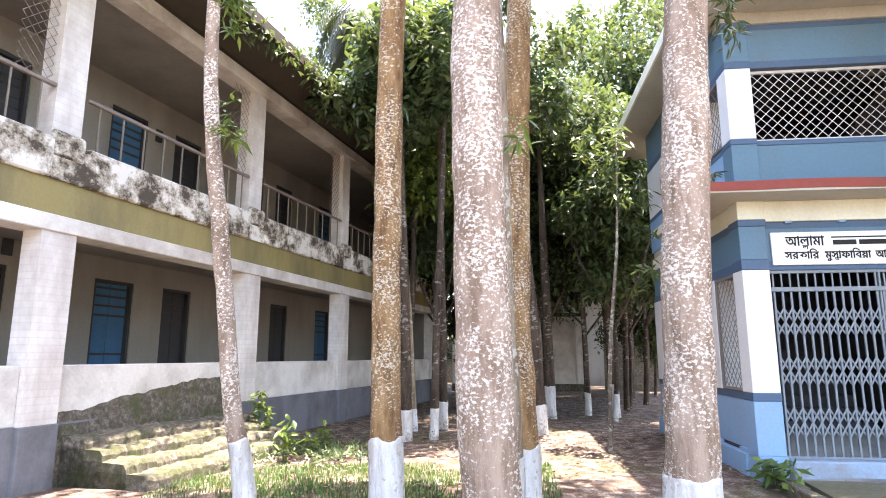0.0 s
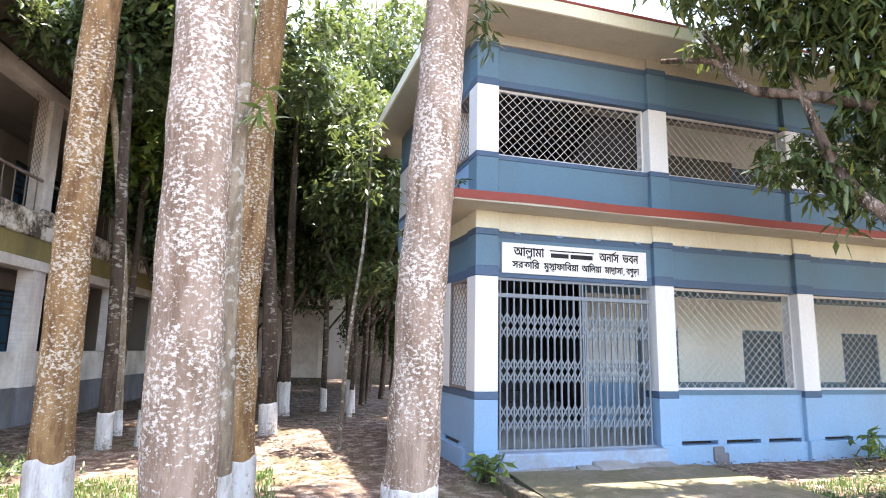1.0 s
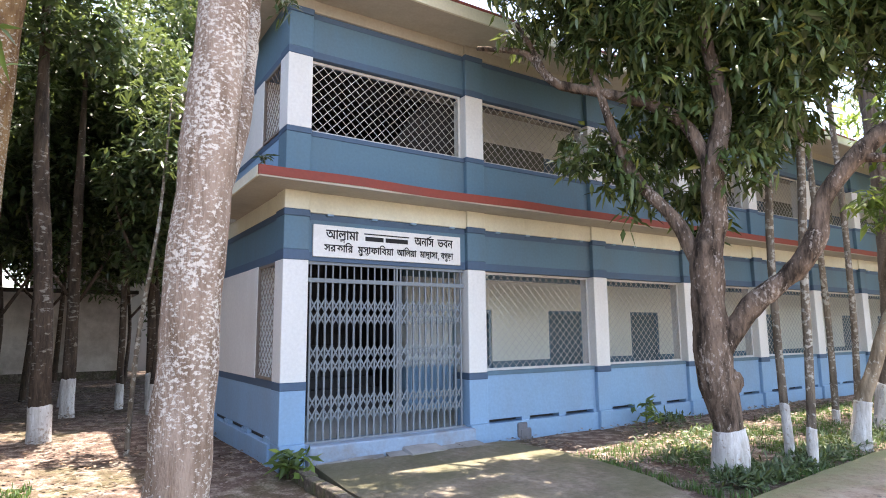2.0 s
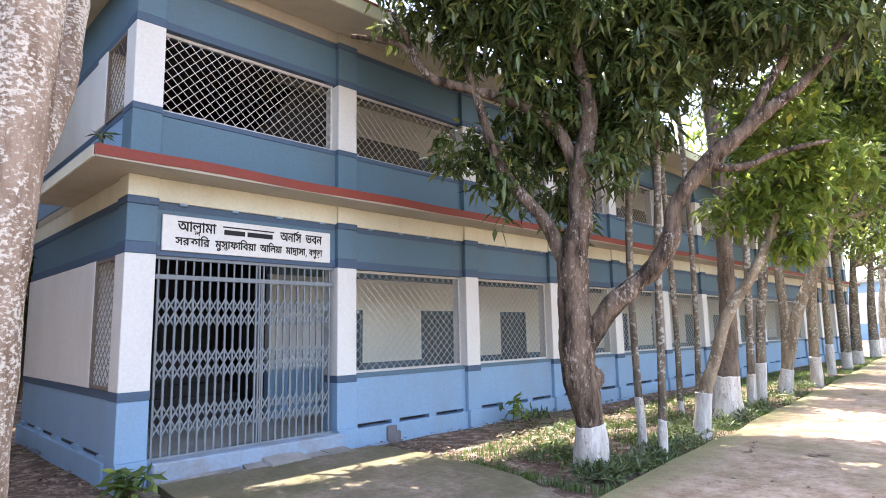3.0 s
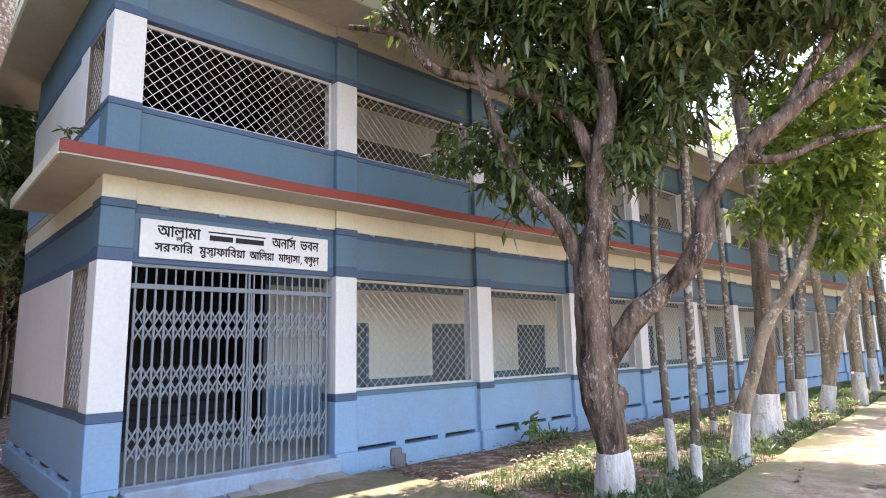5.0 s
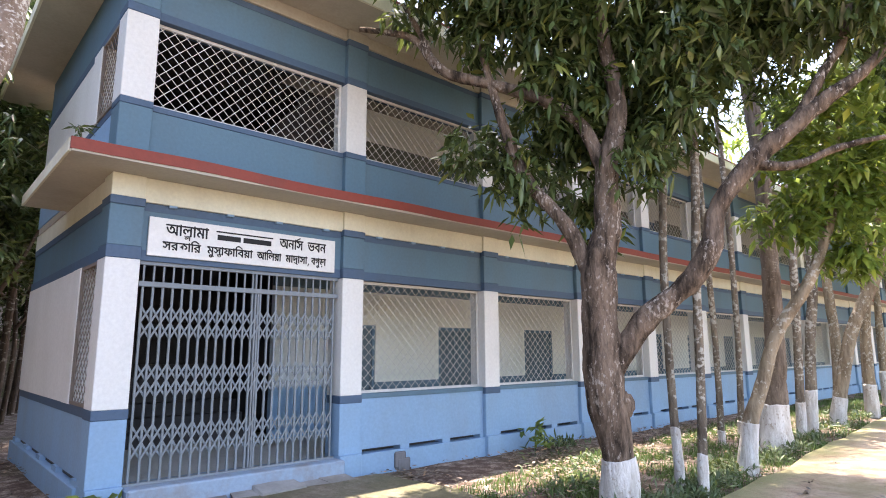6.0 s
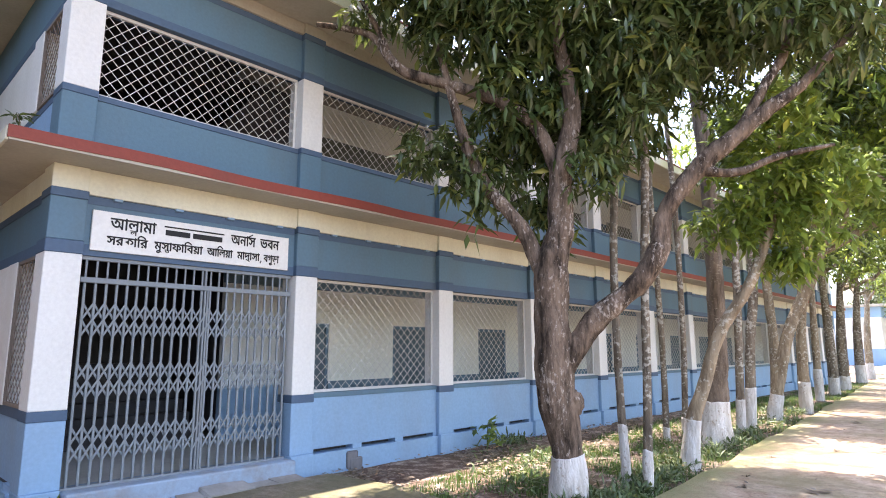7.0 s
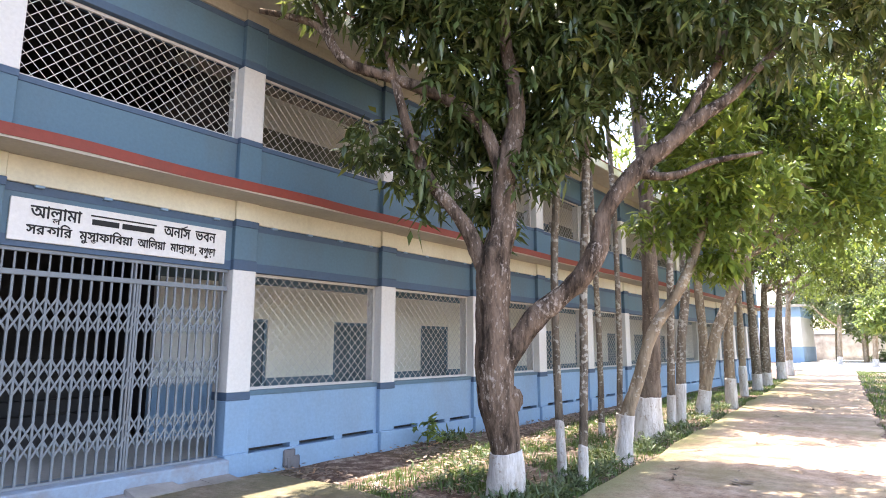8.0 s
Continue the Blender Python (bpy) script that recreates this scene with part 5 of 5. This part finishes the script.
slim_rows = [([(4.81, -2.92, 0), (4.80, -2.90, 0.69), (4.79, -2.89, 1.53), (4.80, -2.90, 2.53), (4.83, -2.96, 3.8), (4.85, -2.95, 5.6)], 0.043, 0.62),
             ([(4.66, -3.22, 0), (4.68, -3.26, 0.95), (4.70, -3.29, 2.11), (4.73, -3.36, 3.66), (4.75, -3.3, 5.4)], 0.044, 0.5),
             ([(8.43, -1.76, 0), (8.43, -1.78, 1.2), (8.43, -1.76, 2.71), (8.41, -1.73, 4.5), (8.4, -1.7, 6.2)], 0.047, 0.2),
             ([(9.5, -1.63, 0), (9.52, -1.69, 1.58), (9.52, -1.70, 3.65), (9.51, -1.66, 5.3), (9.5, -1.6, 6.6)], 0.05, 0.25),
             ([(10.1, -2.36, 0), (10.13, -2.43, 1.58), (10.14, -2.48, 2.8), (10.2, -2.5, 5)], 0.065, 0.7),
             ([(10.7, -2.34, 0), (10.74, -2.44, 1.58), (10.78, -2.56, 2.63), (10.8, -2.6, 4.8)], 0.085, 0.8)]
for i, (pts, r, wz) in enumerate(slim_rows):
    T = tree("slim_tree", "slim straight grey trunk with whitewashed foot in the tree row", pts, [r * 1.15] + [r] * (len(pts) - 2) + [r * 0.5], M_BARKS, wz, seed=20.0 + i, group="tree row", sides=10)
    x, y, z = pts[-1]
    crown_part(rng, local(T, lumps(rng, x, y, z + 0.5, 0.8, 0.8, 0.8, 8, 0.5)), 170, 8, 0.16, 0.05, M_LEAF, T, 0.4, 0.08)
row = [([(12.31, -2.29, 0), (12.34, -2.41, 0.69), (12.42, -2.69, 1.82), (12.57, -3.23, 3.06), (12.7, -3.6, 4.4)], 0.17, M_LIGHTLEAF),
       ([(13.2, -2.1, 0), (13.25, -2.15, 1.6), (13.2, -2.13, 2.7), (13.2, -2.1, 5)], 0.14, M_LEAF),
       ([(16.3, -1.9, 0), (16.35, -1.95, 1.8), (16.4, -2.2, 4.5)], 0.15, M_LEAF),
       ([(18.6, -1.75, 0), (18.6, -1.78, 2.0), (18.5, -1.9, 4.8)], 0.14, M_MANGO),
       ([(21.5, -1.55, 0), (21.5, -1.55, 2.2), (21.4, -1.5, 4.8)], 0.19, M_MANGO),
       ([(24.4, -1.3, 0), (24.4, -1.35, 2.0), (24.5, -1.5, 4.4)], 0.23, M_MANGO),
       ([(29.5, -0.95, 0), (29.5, -1.0, 2.2), (29.5, -1.2, 4.6)], 0.24, M_LEAF),
       ([(34.0, -0.6, 0), (34.0, -0.65, 2.2), (34.0, -0.9, 4.6)], 0.22, M_LEAF)]
for i, (pts, r, lm) in enumerate(row):
    x, y, z = pts[-1]
    T = tree("roadside_tree", "roadside tree with whitewashed foot and leafy crown over the path", pts, [r * 0.85] + [r * 0.68] * (len(pts) - 2) + [r * 0.3], M_BARKS if i in (4, 5, 6) else M_BARKG, 0.55 + 0.1 * (i % 4), seed=40.0 + i, group="tree row", sides=12,
             limbs=[([(pts[-2][0] * 0.4 + x * 0.6, pts[-2][1] * 0.4 + y * 0.6, z * 0.8), (x + rng.uniform(-0.9, 0.9), y + rng.uniform(-1.4, 0.4), z * 0.95), (x + rng.uniform(-1.2, 1.2), y + rng.uniform(-2.2, 0.4), z + 0.7)], [r * 0.32, r * 0.24, r * 0.1]) for _ in range(2 + i % 2)])
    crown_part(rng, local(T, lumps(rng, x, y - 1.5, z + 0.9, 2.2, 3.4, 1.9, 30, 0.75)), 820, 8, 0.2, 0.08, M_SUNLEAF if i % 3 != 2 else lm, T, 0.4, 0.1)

T = tree("roadside_tree", "leafy roadside tree whose crown closes over the path", [(14.6, -2.35, 0), (14.6, -2.4, 2.0), (14.4, -2.9, 4.2), (13.6, -3.8, 6.2)], [0.13, 0.1, 0.08, 0.03], M_BARKG, 0.7, seed=55.0, group="tree row", sides=12, limbs=[([(14.5, -2.7, 3.6), (13.2, -4.0, 5.2), (12.0, -4.6, 6.4)], [0.06, 0.045, 0.02])])
crown_part(rng, local(T, lumps(rng, 12.4, -4.4, 6.4, 2.4, 1.9, 1.5, 24, 0.75)), 800, 8, 0.2, 0.075, M_LEAF, T, 0.45, 0.1)

# woods behind and between the buildings
woods = [(-4.36, 2.67, 0.085, 0.62, 6.0, 1.4), (-3.93, 2.85, 0.06, 0.6, 6.5, 1.2), (-3.96, 4.5, 0.07, 0.5, 6.5, 1.4), (-2.2, 3.8, 0.125, 0.64, 7.5, 2.0), (-1.82, 6.6, 0.10, 0.7, 6.5, 1.8), (-0.34, 7.2, 0.10, 0.7, 6.0, 1.9), (-0.9, 7.5, 0.06, 0.6, 6.5, 1.6)]
for i, (x, y, r, wz, h, cr) in enumerate(woods):
    rx, ry = rng.uniform(-0.3, 0.3, 2)
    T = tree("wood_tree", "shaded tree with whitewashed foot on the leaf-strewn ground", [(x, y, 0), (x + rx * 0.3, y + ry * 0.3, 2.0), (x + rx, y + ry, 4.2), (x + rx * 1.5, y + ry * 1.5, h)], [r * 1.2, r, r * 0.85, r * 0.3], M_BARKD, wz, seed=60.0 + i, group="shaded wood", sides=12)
    crown_part(rng, local(T, lumps(rng, x, y, h, cr, cr, cr * 0.8, 14, 0.6)), 480, 8, 0.19, 0.09, M_LEAF, T, 0.3, 0.1)
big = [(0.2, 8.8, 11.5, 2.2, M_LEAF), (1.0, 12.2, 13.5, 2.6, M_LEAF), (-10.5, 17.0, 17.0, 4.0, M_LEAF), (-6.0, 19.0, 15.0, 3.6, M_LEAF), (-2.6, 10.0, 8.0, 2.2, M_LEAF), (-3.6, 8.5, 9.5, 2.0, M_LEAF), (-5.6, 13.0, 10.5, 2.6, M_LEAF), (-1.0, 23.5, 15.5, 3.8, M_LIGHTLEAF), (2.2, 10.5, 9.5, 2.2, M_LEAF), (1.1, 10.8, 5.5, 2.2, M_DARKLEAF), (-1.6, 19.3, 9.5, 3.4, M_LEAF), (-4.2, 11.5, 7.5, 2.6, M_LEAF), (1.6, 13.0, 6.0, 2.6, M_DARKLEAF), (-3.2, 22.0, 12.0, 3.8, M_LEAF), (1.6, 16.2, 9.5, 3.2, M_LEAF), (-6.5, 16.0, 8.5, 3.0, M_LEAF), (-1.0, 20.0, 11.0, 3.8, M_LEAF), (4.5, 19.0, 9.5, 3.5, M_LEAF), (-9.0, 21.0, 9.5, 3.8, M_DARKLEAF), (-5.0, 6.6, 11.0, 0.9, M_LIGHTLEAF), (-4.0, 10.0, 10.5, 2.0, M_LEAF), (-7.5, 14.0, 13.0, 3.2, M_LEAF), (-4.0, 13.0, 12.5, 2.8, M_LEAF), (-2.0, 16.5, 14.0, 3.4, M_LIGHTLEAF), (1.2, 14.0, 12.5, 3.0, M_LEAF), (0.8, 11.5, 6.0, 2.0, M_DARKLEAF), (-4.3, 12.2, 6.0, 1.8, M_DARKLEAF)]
for i, (x, y, h, cr, lm) in enumerate(big):
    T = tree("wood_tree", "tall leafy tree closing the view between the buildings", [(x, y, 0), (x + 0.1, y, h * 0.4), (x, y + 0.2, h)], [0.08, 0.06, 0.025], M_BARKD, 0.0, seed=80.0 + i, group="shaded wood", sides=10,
             limbs=[([(x + 0.1, y, h * 0.4), (x + cr * 0.4, y - 0.4, h * 0.65), (x + cr * 0.6, y - 0.5, h * 0.9)], [0.08, 0.06, 0.03])])
    low = [b for b in lumps(rng, x, y, h * 0.66, cr, cr * 0.8, h * 0.36, 34, 0.8) if b[2] > (3.7 if lm == M_DARKLEAF else 4.2)]
    crown_part(rng, local(T, low), 950 if lm == M_DARKLEAF else 1350, 8, 0.21, 0.095, lm, T, 0.3, 0.16)

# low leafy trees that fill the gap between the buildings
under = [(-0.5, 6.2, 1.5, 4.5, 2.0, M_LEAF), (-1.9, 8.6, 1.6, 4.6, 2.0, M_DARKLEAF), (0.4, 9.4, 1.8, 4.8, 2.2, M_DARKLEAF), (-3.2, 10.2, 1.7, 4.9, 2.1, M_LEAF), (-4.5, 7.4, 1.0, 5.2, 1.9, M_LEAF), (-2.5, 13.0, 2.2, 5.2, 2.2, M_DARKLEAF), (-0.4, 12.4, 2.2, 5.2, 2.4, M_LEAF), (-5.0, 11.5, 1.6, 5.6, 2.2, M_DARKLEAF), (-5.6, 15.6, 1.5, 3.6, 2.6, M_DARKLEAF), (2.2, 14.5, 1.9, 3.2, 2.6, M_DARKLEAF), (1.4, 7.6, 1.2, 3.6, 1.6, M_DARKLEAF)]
for i, (x, y, cr, cz, ch, lm) in enumerate(under):
    T = tree("understorey_tree", "low leafy tree between the buildings, some with shade-toned leaves", [(x, y, 0), (x + 0.08, y, 1.6), (x - 0.05, y + 0.1, 3.4), (x, y, cz + 1.0)], [0.055, 0.045, 0.035, 0.015], M_BARKD, 0.55 if y < 9 else 0.0, seed=160.0 + i, group="shaded wood", sides=10,
             limbs=[([(x + 0.05, y, 1.9), (x + cr * 0.35, y - 0.3, 2.9), (x + cr * 0.6, y - 0.4, 4.0)], [0.04, 0.03, 0.012]), ([(x, y, 2.3), (x - cr * 0.4, y - 0.2, 3.3), (x - cr * 0.6, y, 4.4)], [0.04, 0.03, 0.012])])
    low = [b for b in lumps(rng, x, y, cz, cr, cr, ch, 30, 0.6) if b[2] > (1.2 if y > 14 else 2.75)]
    crown_part(rng, local(T, low), 1000, 8, 0.2, 0.085, lm, T, 0.35, 0.12)
T = tree("slim_tree", "slender leafy sapling beside the gable wall", [(-1.25, 2.1, 0), (-1.2, 2.05, 1.4), (-1.05, 1.9, 3.0), (-1.0, 1.8, 4.6)], [0.035, 0.03, 0.022, 0.008], M_BARKS, 0.0, seed=181.0, sides=8)
crown_part(rng, local(T, [(-0.85, 1.35, 3.05, 0.28, 0.4, 0.3), (-0.9, 1.7, 3.9, 0.35, 0.4, 0.4), (-1.2, 2.2, 4.6, 0.4, 0.5, 0.4), (-0.75, 1.2, 2.5, 0.15, 0.2, 0.2)]), 90, 7, 0.2, 0.055, M_LEAF, T, 0.35, 0.06)

# palm with hanging dry fronds beside the old building
T = tree("palm_tree", "slender pale palm with hanging dry fronds by the old building", [(-4.45, 4.0, 0), (-4.6, 4.0, 2.5), (-4.9, 3.95, 4.6), (-5.5, 3.9, 8.3)], [0.07, 0.06, 0.055, 0.05], M_BARKG, 0.5, seed=95.0, sides=10, rings=0.02, steps=10)
fronds(T, -5.5, 3.9, 8.3, 22, 1.9, 8, M_FROND, 2.1)

# distant trees round the grounds
dist = np.random.default_rng(31)
for i in range(34):
    if i < 16:
        x, y = dist.uniform(50, 84), dist.uniform(-26, 0)
    elif i < 26:
        x, y = dist.uniform(-28, 30), dist.uniform(24, 38)
    else:
        x, y = dist.uniform(4, 40), dist.uniform(-24, -13)
    h, cr = dist.uniform(6, 11), dist.uniform(2.6, 4.2)
    T = tree("distant_tree", "distant broad leafy tree beyond the grounds", [(x, y, 0), (x, y, h * 0.4), (x + 0.3, y, h)], [0.2, 0.16, 0.05], M_BARKG if i < 16 else M_BARKD, 0.0, seed=120.0 + i, group="distant trees", sides=8, steps=3)
    crown_part(dist, local(T, lumps(dist, x, y, h * 0.6, cr, cr, h * (0.38 if i < 16 else 0.42), 24, 1.2)), 460 if i < 16 else 360, 7, 0.45, 0.2, M_LEAF if i % 3 else M_LIGHTLEAF, T, 0.3, 0.25)

court_trees = [(46.0, -4.6, 5.5, 1.7, M_LIGHTLEAF), (52.0, -3.2, 7.5, 2.0, M_LEAF), (57.0, -0.6, 8.5, 2.3, M_LEAF), (66.0, -1.8, 9.0, 2.6, M_LEAF), (70.0, 0.8, 10.0, 2.6, M_LIGHTLEAF), (78.0, -3.5, 12.0, 3.4, M_LEAF), (79.0, 1.5, 12.0, 3.4, M_LEAF), (84.0, 6.0, 13.0, 3.6, M_LEAF), (88.0, -1.0, 14.0, 3.8, M_LEAF)]
for i, (x, y, h, cr, lm) in enumerate(court_trees):
    T = tree("court_tree", "leafy tree with pale trunk beyond the end of the path", [(x, y, 0), (x + 0.1, y - 0.15, h * 0.3), (x, y - 0.3, h * 0.6), (x, y, h)], [0.2, 0.16, 0.12, 0.04], M_BARKG, 0.7 if x < 60 else 0.0, seed=200.0 + i, group="distant trees", sides=10,
             limbs=[([(x, y - 0.1, h * 0.35), (x - 0.5, y + cr * 0.5, h * 0.5), (x - 0.6, y + cr * 0.8, h * 0.66)], [0.1, 0.07, 0.03]), ([(x, y - 0.1, h * 0.4), (x + 0.4, y - cr * 0.5, h * 0.55), (x + 0.5, y - cr * 0.8, h * 0.7)], [0.1, 0.07, 0.03])])
    crown_part(dist, local(T, [b for b in lumps(dist, x, y, h * 0.62, cr, cr, h * 0.36, 30, 0.95) if b[2] > 2.6]), 620, 8, 0.34, 0.15, lm, T, 0.35, 0.18)

# ---- ground cover ----
sh = np.random.default_rng(77)
heaps = [(sh.uniform(68, 74), sh.uniform(-20, 1.0), sh.uniform(0.2, 0.7), 1.2, 1.6, 0.6) for _ in range(16)]
V, F = leaf_arrays(sh, blob_points(sh, heaps, 1100), 8, 0.3, 0.14, 0.2, 0.2)
tagged(new("shrubbery", mesh_np("shrubbery", V, F, M_LEAF)), "low green shrubs beyond the end of the path", "shrubs", kind="stuff")
def blades(r, pts, h, w):
    n = len(pts)
    az = r.uniform(0, 2 * np.pi, n)
    ln = h * r.uniform(0.5, 1.3, n)
    lean = r.uniform(0.1, 0.8, n)
    s = np.stack([-np.sin(az), np.cos(az), np.zeros(n)], 1) * w
    b = np.c_[pts, np.full(n, -0.03)]
    mid = b + np.stack([np.cos(az) * lean * 0.35, np.sin(az) * lean * 0.35, np.ones(n) * 0.6], 1) * ln[:, None]
    tip = b + np.stack([np.cos(az) * lean, np.sin(az) * lean, np.ones(n) * 0.95], 1) * ln[:, None]
    V = np.stack([b - s, b + s, mid + s * 0.7, mid - s * 0.7, tip], 1).reshape(-1, 3)
    F = (np.array([[0, 1, 2], [0, 2, 3], [3, 2, 4]])[None] + (np.arange(n) * 5)[:, None, None]).reshape(-1, 3)
    return V, F


def patchy(r, n, x0, x1, y0, y1, keep, thresh=0.0, scale=0.9):
    out = []
    while len(out) < n:
        x, y = r.uniform(x0, x1), r.uniform(y0, y1)
        if keep(x, y) and noise.noise(Vector((x * scale, y * scale, 7))) + r.uniform(-0.25, 0.25) > thresh:
            out.append((x, y))
    return np.array(out)


gr = np.random.default_rng(2)
lawn = np.concatenate([patchy(gr, 20000, -6.2, -2.2, -5.5, 0.8, lambda x, y: y < 0.6 + 0.2 * (x + 4), -0.08),
                       patchy(gr, 2500, -2.2, 0.0, -5.2, -1.6, lambda x, y: True, 0.1)])
V, F = blades(gr, lawn, 0.06, 0.006)
tagged(new("grass", mesh_np("grass", V, F, M_GRASS)), "patchy bright green grass under the tall trunks", "grass", kind="stuff")
strip = patchy(gr, 24000, 2.9, 30.0, -3.7, -0.3, lambda x, y: y > road_edge(x) + 0.04 and y < road_edge(x) + 2.3 and gr.random() < 1.2 / (1 + 0.12 * x), -0.05, 1.3)
V, F = blades(gr, strip, 0.085, 0.006)
tagged(new("grass", mesh_np("grass", V, F, M_GRASS)), "patchy grass strip along the path and tree row", "grass", kind="stuff")
verge = patchy(gr, 15000, 9.0, 42.0, -9.0, 0.0, lambda x, y: y < road_edge(x) - ROAD_W - 0.03 and y > road_edge(x) - ROAD_W - 4.5 and gr.random() < 1.5 / (1 + 0.1 * x), -0.3, 0.8)
V, F = blades(gr, verge, 0.1, 0.011)
tagged(new("grass", mesh_np("grass", V, F, M_GRASS)), "sunlit yellow-green grass on the far side of the path", "grass", kind="stuff")
tuft = np.concatenate([np.array([[cx, cy]]) + gr.normal(0, sp, (n, 2)) for cx, cy, sp, n in ((3.5, -3.15, 0.14, 130), (3.95, -3.15, 0.16, 120), (4.72, -3.2, 0.13, 160), (6.2, -2.8, 0.2, 90), (8.2, -2.9, 0.2, 90), (5.4, -3.15, 0.2, 90), (7.2, -2.95, 0.25, 80), (9.6, -2.75, 0.3, 90), (11.5, -2.6, 0.4, 90), (4.2, -2.2, 0.4, 60), (5.6, -1.5, 0.5, 60), (14, -2.3, 0.5, 80), (6.3, -0.3, 0.12, 60), (-6.2, 0.4, 0.25, 90), (-5.6, 1.4, 0.3, 120), (-5.0, 0.9, 0.35, 120))])
tuft = tuft[(tuft[:, 0] < 2) | (tuft[:, 1] > road_edge(tuft[:, 0]) + 0.14)]
V, F = leaf_arrays(gr, np.c_[tuft, np.full(len(tuft), 0.04)], 3, 0.13, 0.03, -0.6, 0.03)
tagged(new("weeds", mesh_np("weeds", V, F, M_WEED)), "low broad-leaved weeds at the feet of trees", "weeds", kind="stuff")


def plant(x, y, h, n, seed, length=0.16, width=0.07):
    r = np.random.default_rng(seed)
    t = empty("leafy_plant", pose(x, y, 0), "small broad-leaved green weed at the wall foot", "plant", "wall weeds")
    part("stem", tube(bmesh.new(), [(0, 0, -0.05), (0.01, 0, h * 0.5), (0.03, 0.01, h)], [0.012, 0.008, 0.004], 3, 6), M_LEAF, t)
    V, F = leaf_arrays(r, np.array([[r.normal(0, 0.05), r.normal(0, 0.05), h * f] for f in np.linspace(0.3, 1.0, n)]), 5, length, width, -0.1, 0.03)
    ob = new("foliage", mesh_np("foliage", V, F, M_LIGHTLEAF))
    ob.parent = t


T = empty("hanging_spray", pose(-1.0, -2.7, 3.2), "leafy side shoot hanging beside the flecked trunk", "shoot")
part("twig", tube(bmesh.new(), [(-0.35, -0.25, 0.25), (-0.1, -0.05, 0.75), (0.05, 0.02, 0.9), (0.12, 0.05, 0.55)], [0.012, 0.01, 0.008, 0.004], 4, 6), M_BARKG, T)
crown_part(rng, [(0.05, 0.0, 0.85, 0.12, 0.1, 0.1), (0.1, 0.04, 0.6, 0.06, 0.06, 0.12)], 12, 6, 0.13, 0.03, M_LEAF, T, 0.5, 0.03, "foliage")
T = empty("wall_weed", pose(-0.35, -0.38, 3.21), "small weed rooted on the slab corner", "weed")
part("stem", tube(bmesh.new(), [(0, 0, -0.02), (0.0, 0.0, 0.06), (-0.03, -0.02, 0.12)], [0.006, 0.005, 0.003], 3, 6), M_BARKG, T)
crown_part(rng, [(-0.02, -0.02, 0.10, 0.07, 0.05, 0.04)], 5, 5, 0.10, 0.025, M_LEAF, T, 0.0, 0.02, "foliage")
plant(0.02, -0.28, 0.22, 7, 1, 0.2, 0.09)
plant(0.12, -0.42, 0.16, 5, 2, 0.18, 0.08)
plant(5.6, -0.35, 0.35, 7, 3)
plant(5.9, -0.28, 0.25, 5, 4)
plant(7.4, -0.4, 0.25, 5, 5)
plant(-5.6, 0.6, 0.45, 9, 6)
plant(-6.35, 1.75, 0.75, 12, 7)
plant(-5.3, 1.2, 0.3, 7, 8)

lr = np.random.default_rng(4)
lp = np.concatenate([patchy(lr, 5200, -6.0, 0.0, -3.0, 14.0, lambda x, y: y > 0.0 or lr.random() < 0.12, -0.2), patchy(lr, 2600, 2.8, 12.0, -3.2, -0.1, lambda x, y: y > road_edge(x) + 0.1 and (y > -1.8 or lr.random() < 0.45), -0.1),
                     patchy(lr, 520, 0.3, 12.0, -7.0, -0.2, lambda x, y: True, 0.1)])
V, F = leaf_arrays(lr, np.c_[lp, np.full(len(lp), 0.03)], 1, 0.085, 0.038, 0.0, 0.012)
V[:, 2] = np.clip(V[:, 2], 0.0, 0.09) * 0.55 + 0.012
tagged(new("leaf_litter", mesh_np("leaf_litter", V, F, M_LITTER)), "scattered dry brown fallen leaves on the ground", "leaves", kind="stuff")

def fallen_leaf(x, y, size, seed):
    """A curled dead leaf spray lying on the path."""
    r = np.random.default_rng(seed)
    V, F = leaf_arrays(r, np.array([[0.0, 0.0, 0.02], [size * 0.4, 0.02, 0.02]]), 4, size, size * 0.35, -0.1, 0.02)
    V[:, 2] = np.abs(V[:, 2]) * 0.5
    ob = new("fallen_leaf", mesh_np("fallen_leaf", V, F, M_LITTER))
    ob.matrix_basis = pose(x, y, 0.036)
    tagged(ob, "curled dry brown leaf lying on the cement path", "leaf", "fallen leaves")


for k, (x, y, size) in enumerate(((5.67, -4.48, 0.16), (5.4, -3.9, 0.09), (6.0, -3.75, 0.08), (8.6, -4.1, 0.1), (9.6, -3.9, 0.09), (12.5, -3.6, 0.12), (7.4, -3.6, 0.08), (14.5, -4.0, 0.12))):
    fallen_leaf(x, y, size, 300 + k)
bk = empty("brick_edging", pose(0.1, -0.4, 0), "old dark brick edging along the apron", "edging")
eb = part("brick", boxes((-0.06, 0.06, -0.12, 0.12, -0.08, 0.07), bev=0.01), M_STEP, bk)
eb.matrix_basis = pose(0, 0, 0)
for i in range(1, 13):
    share(eb, pose(-0.005 * i + 0.012 * math.sin(i * 2.3), -0.252 * i, 0.006 * math.sin(i * 1.7), 0, 0, 2.5 * math.sin(i)), bk)
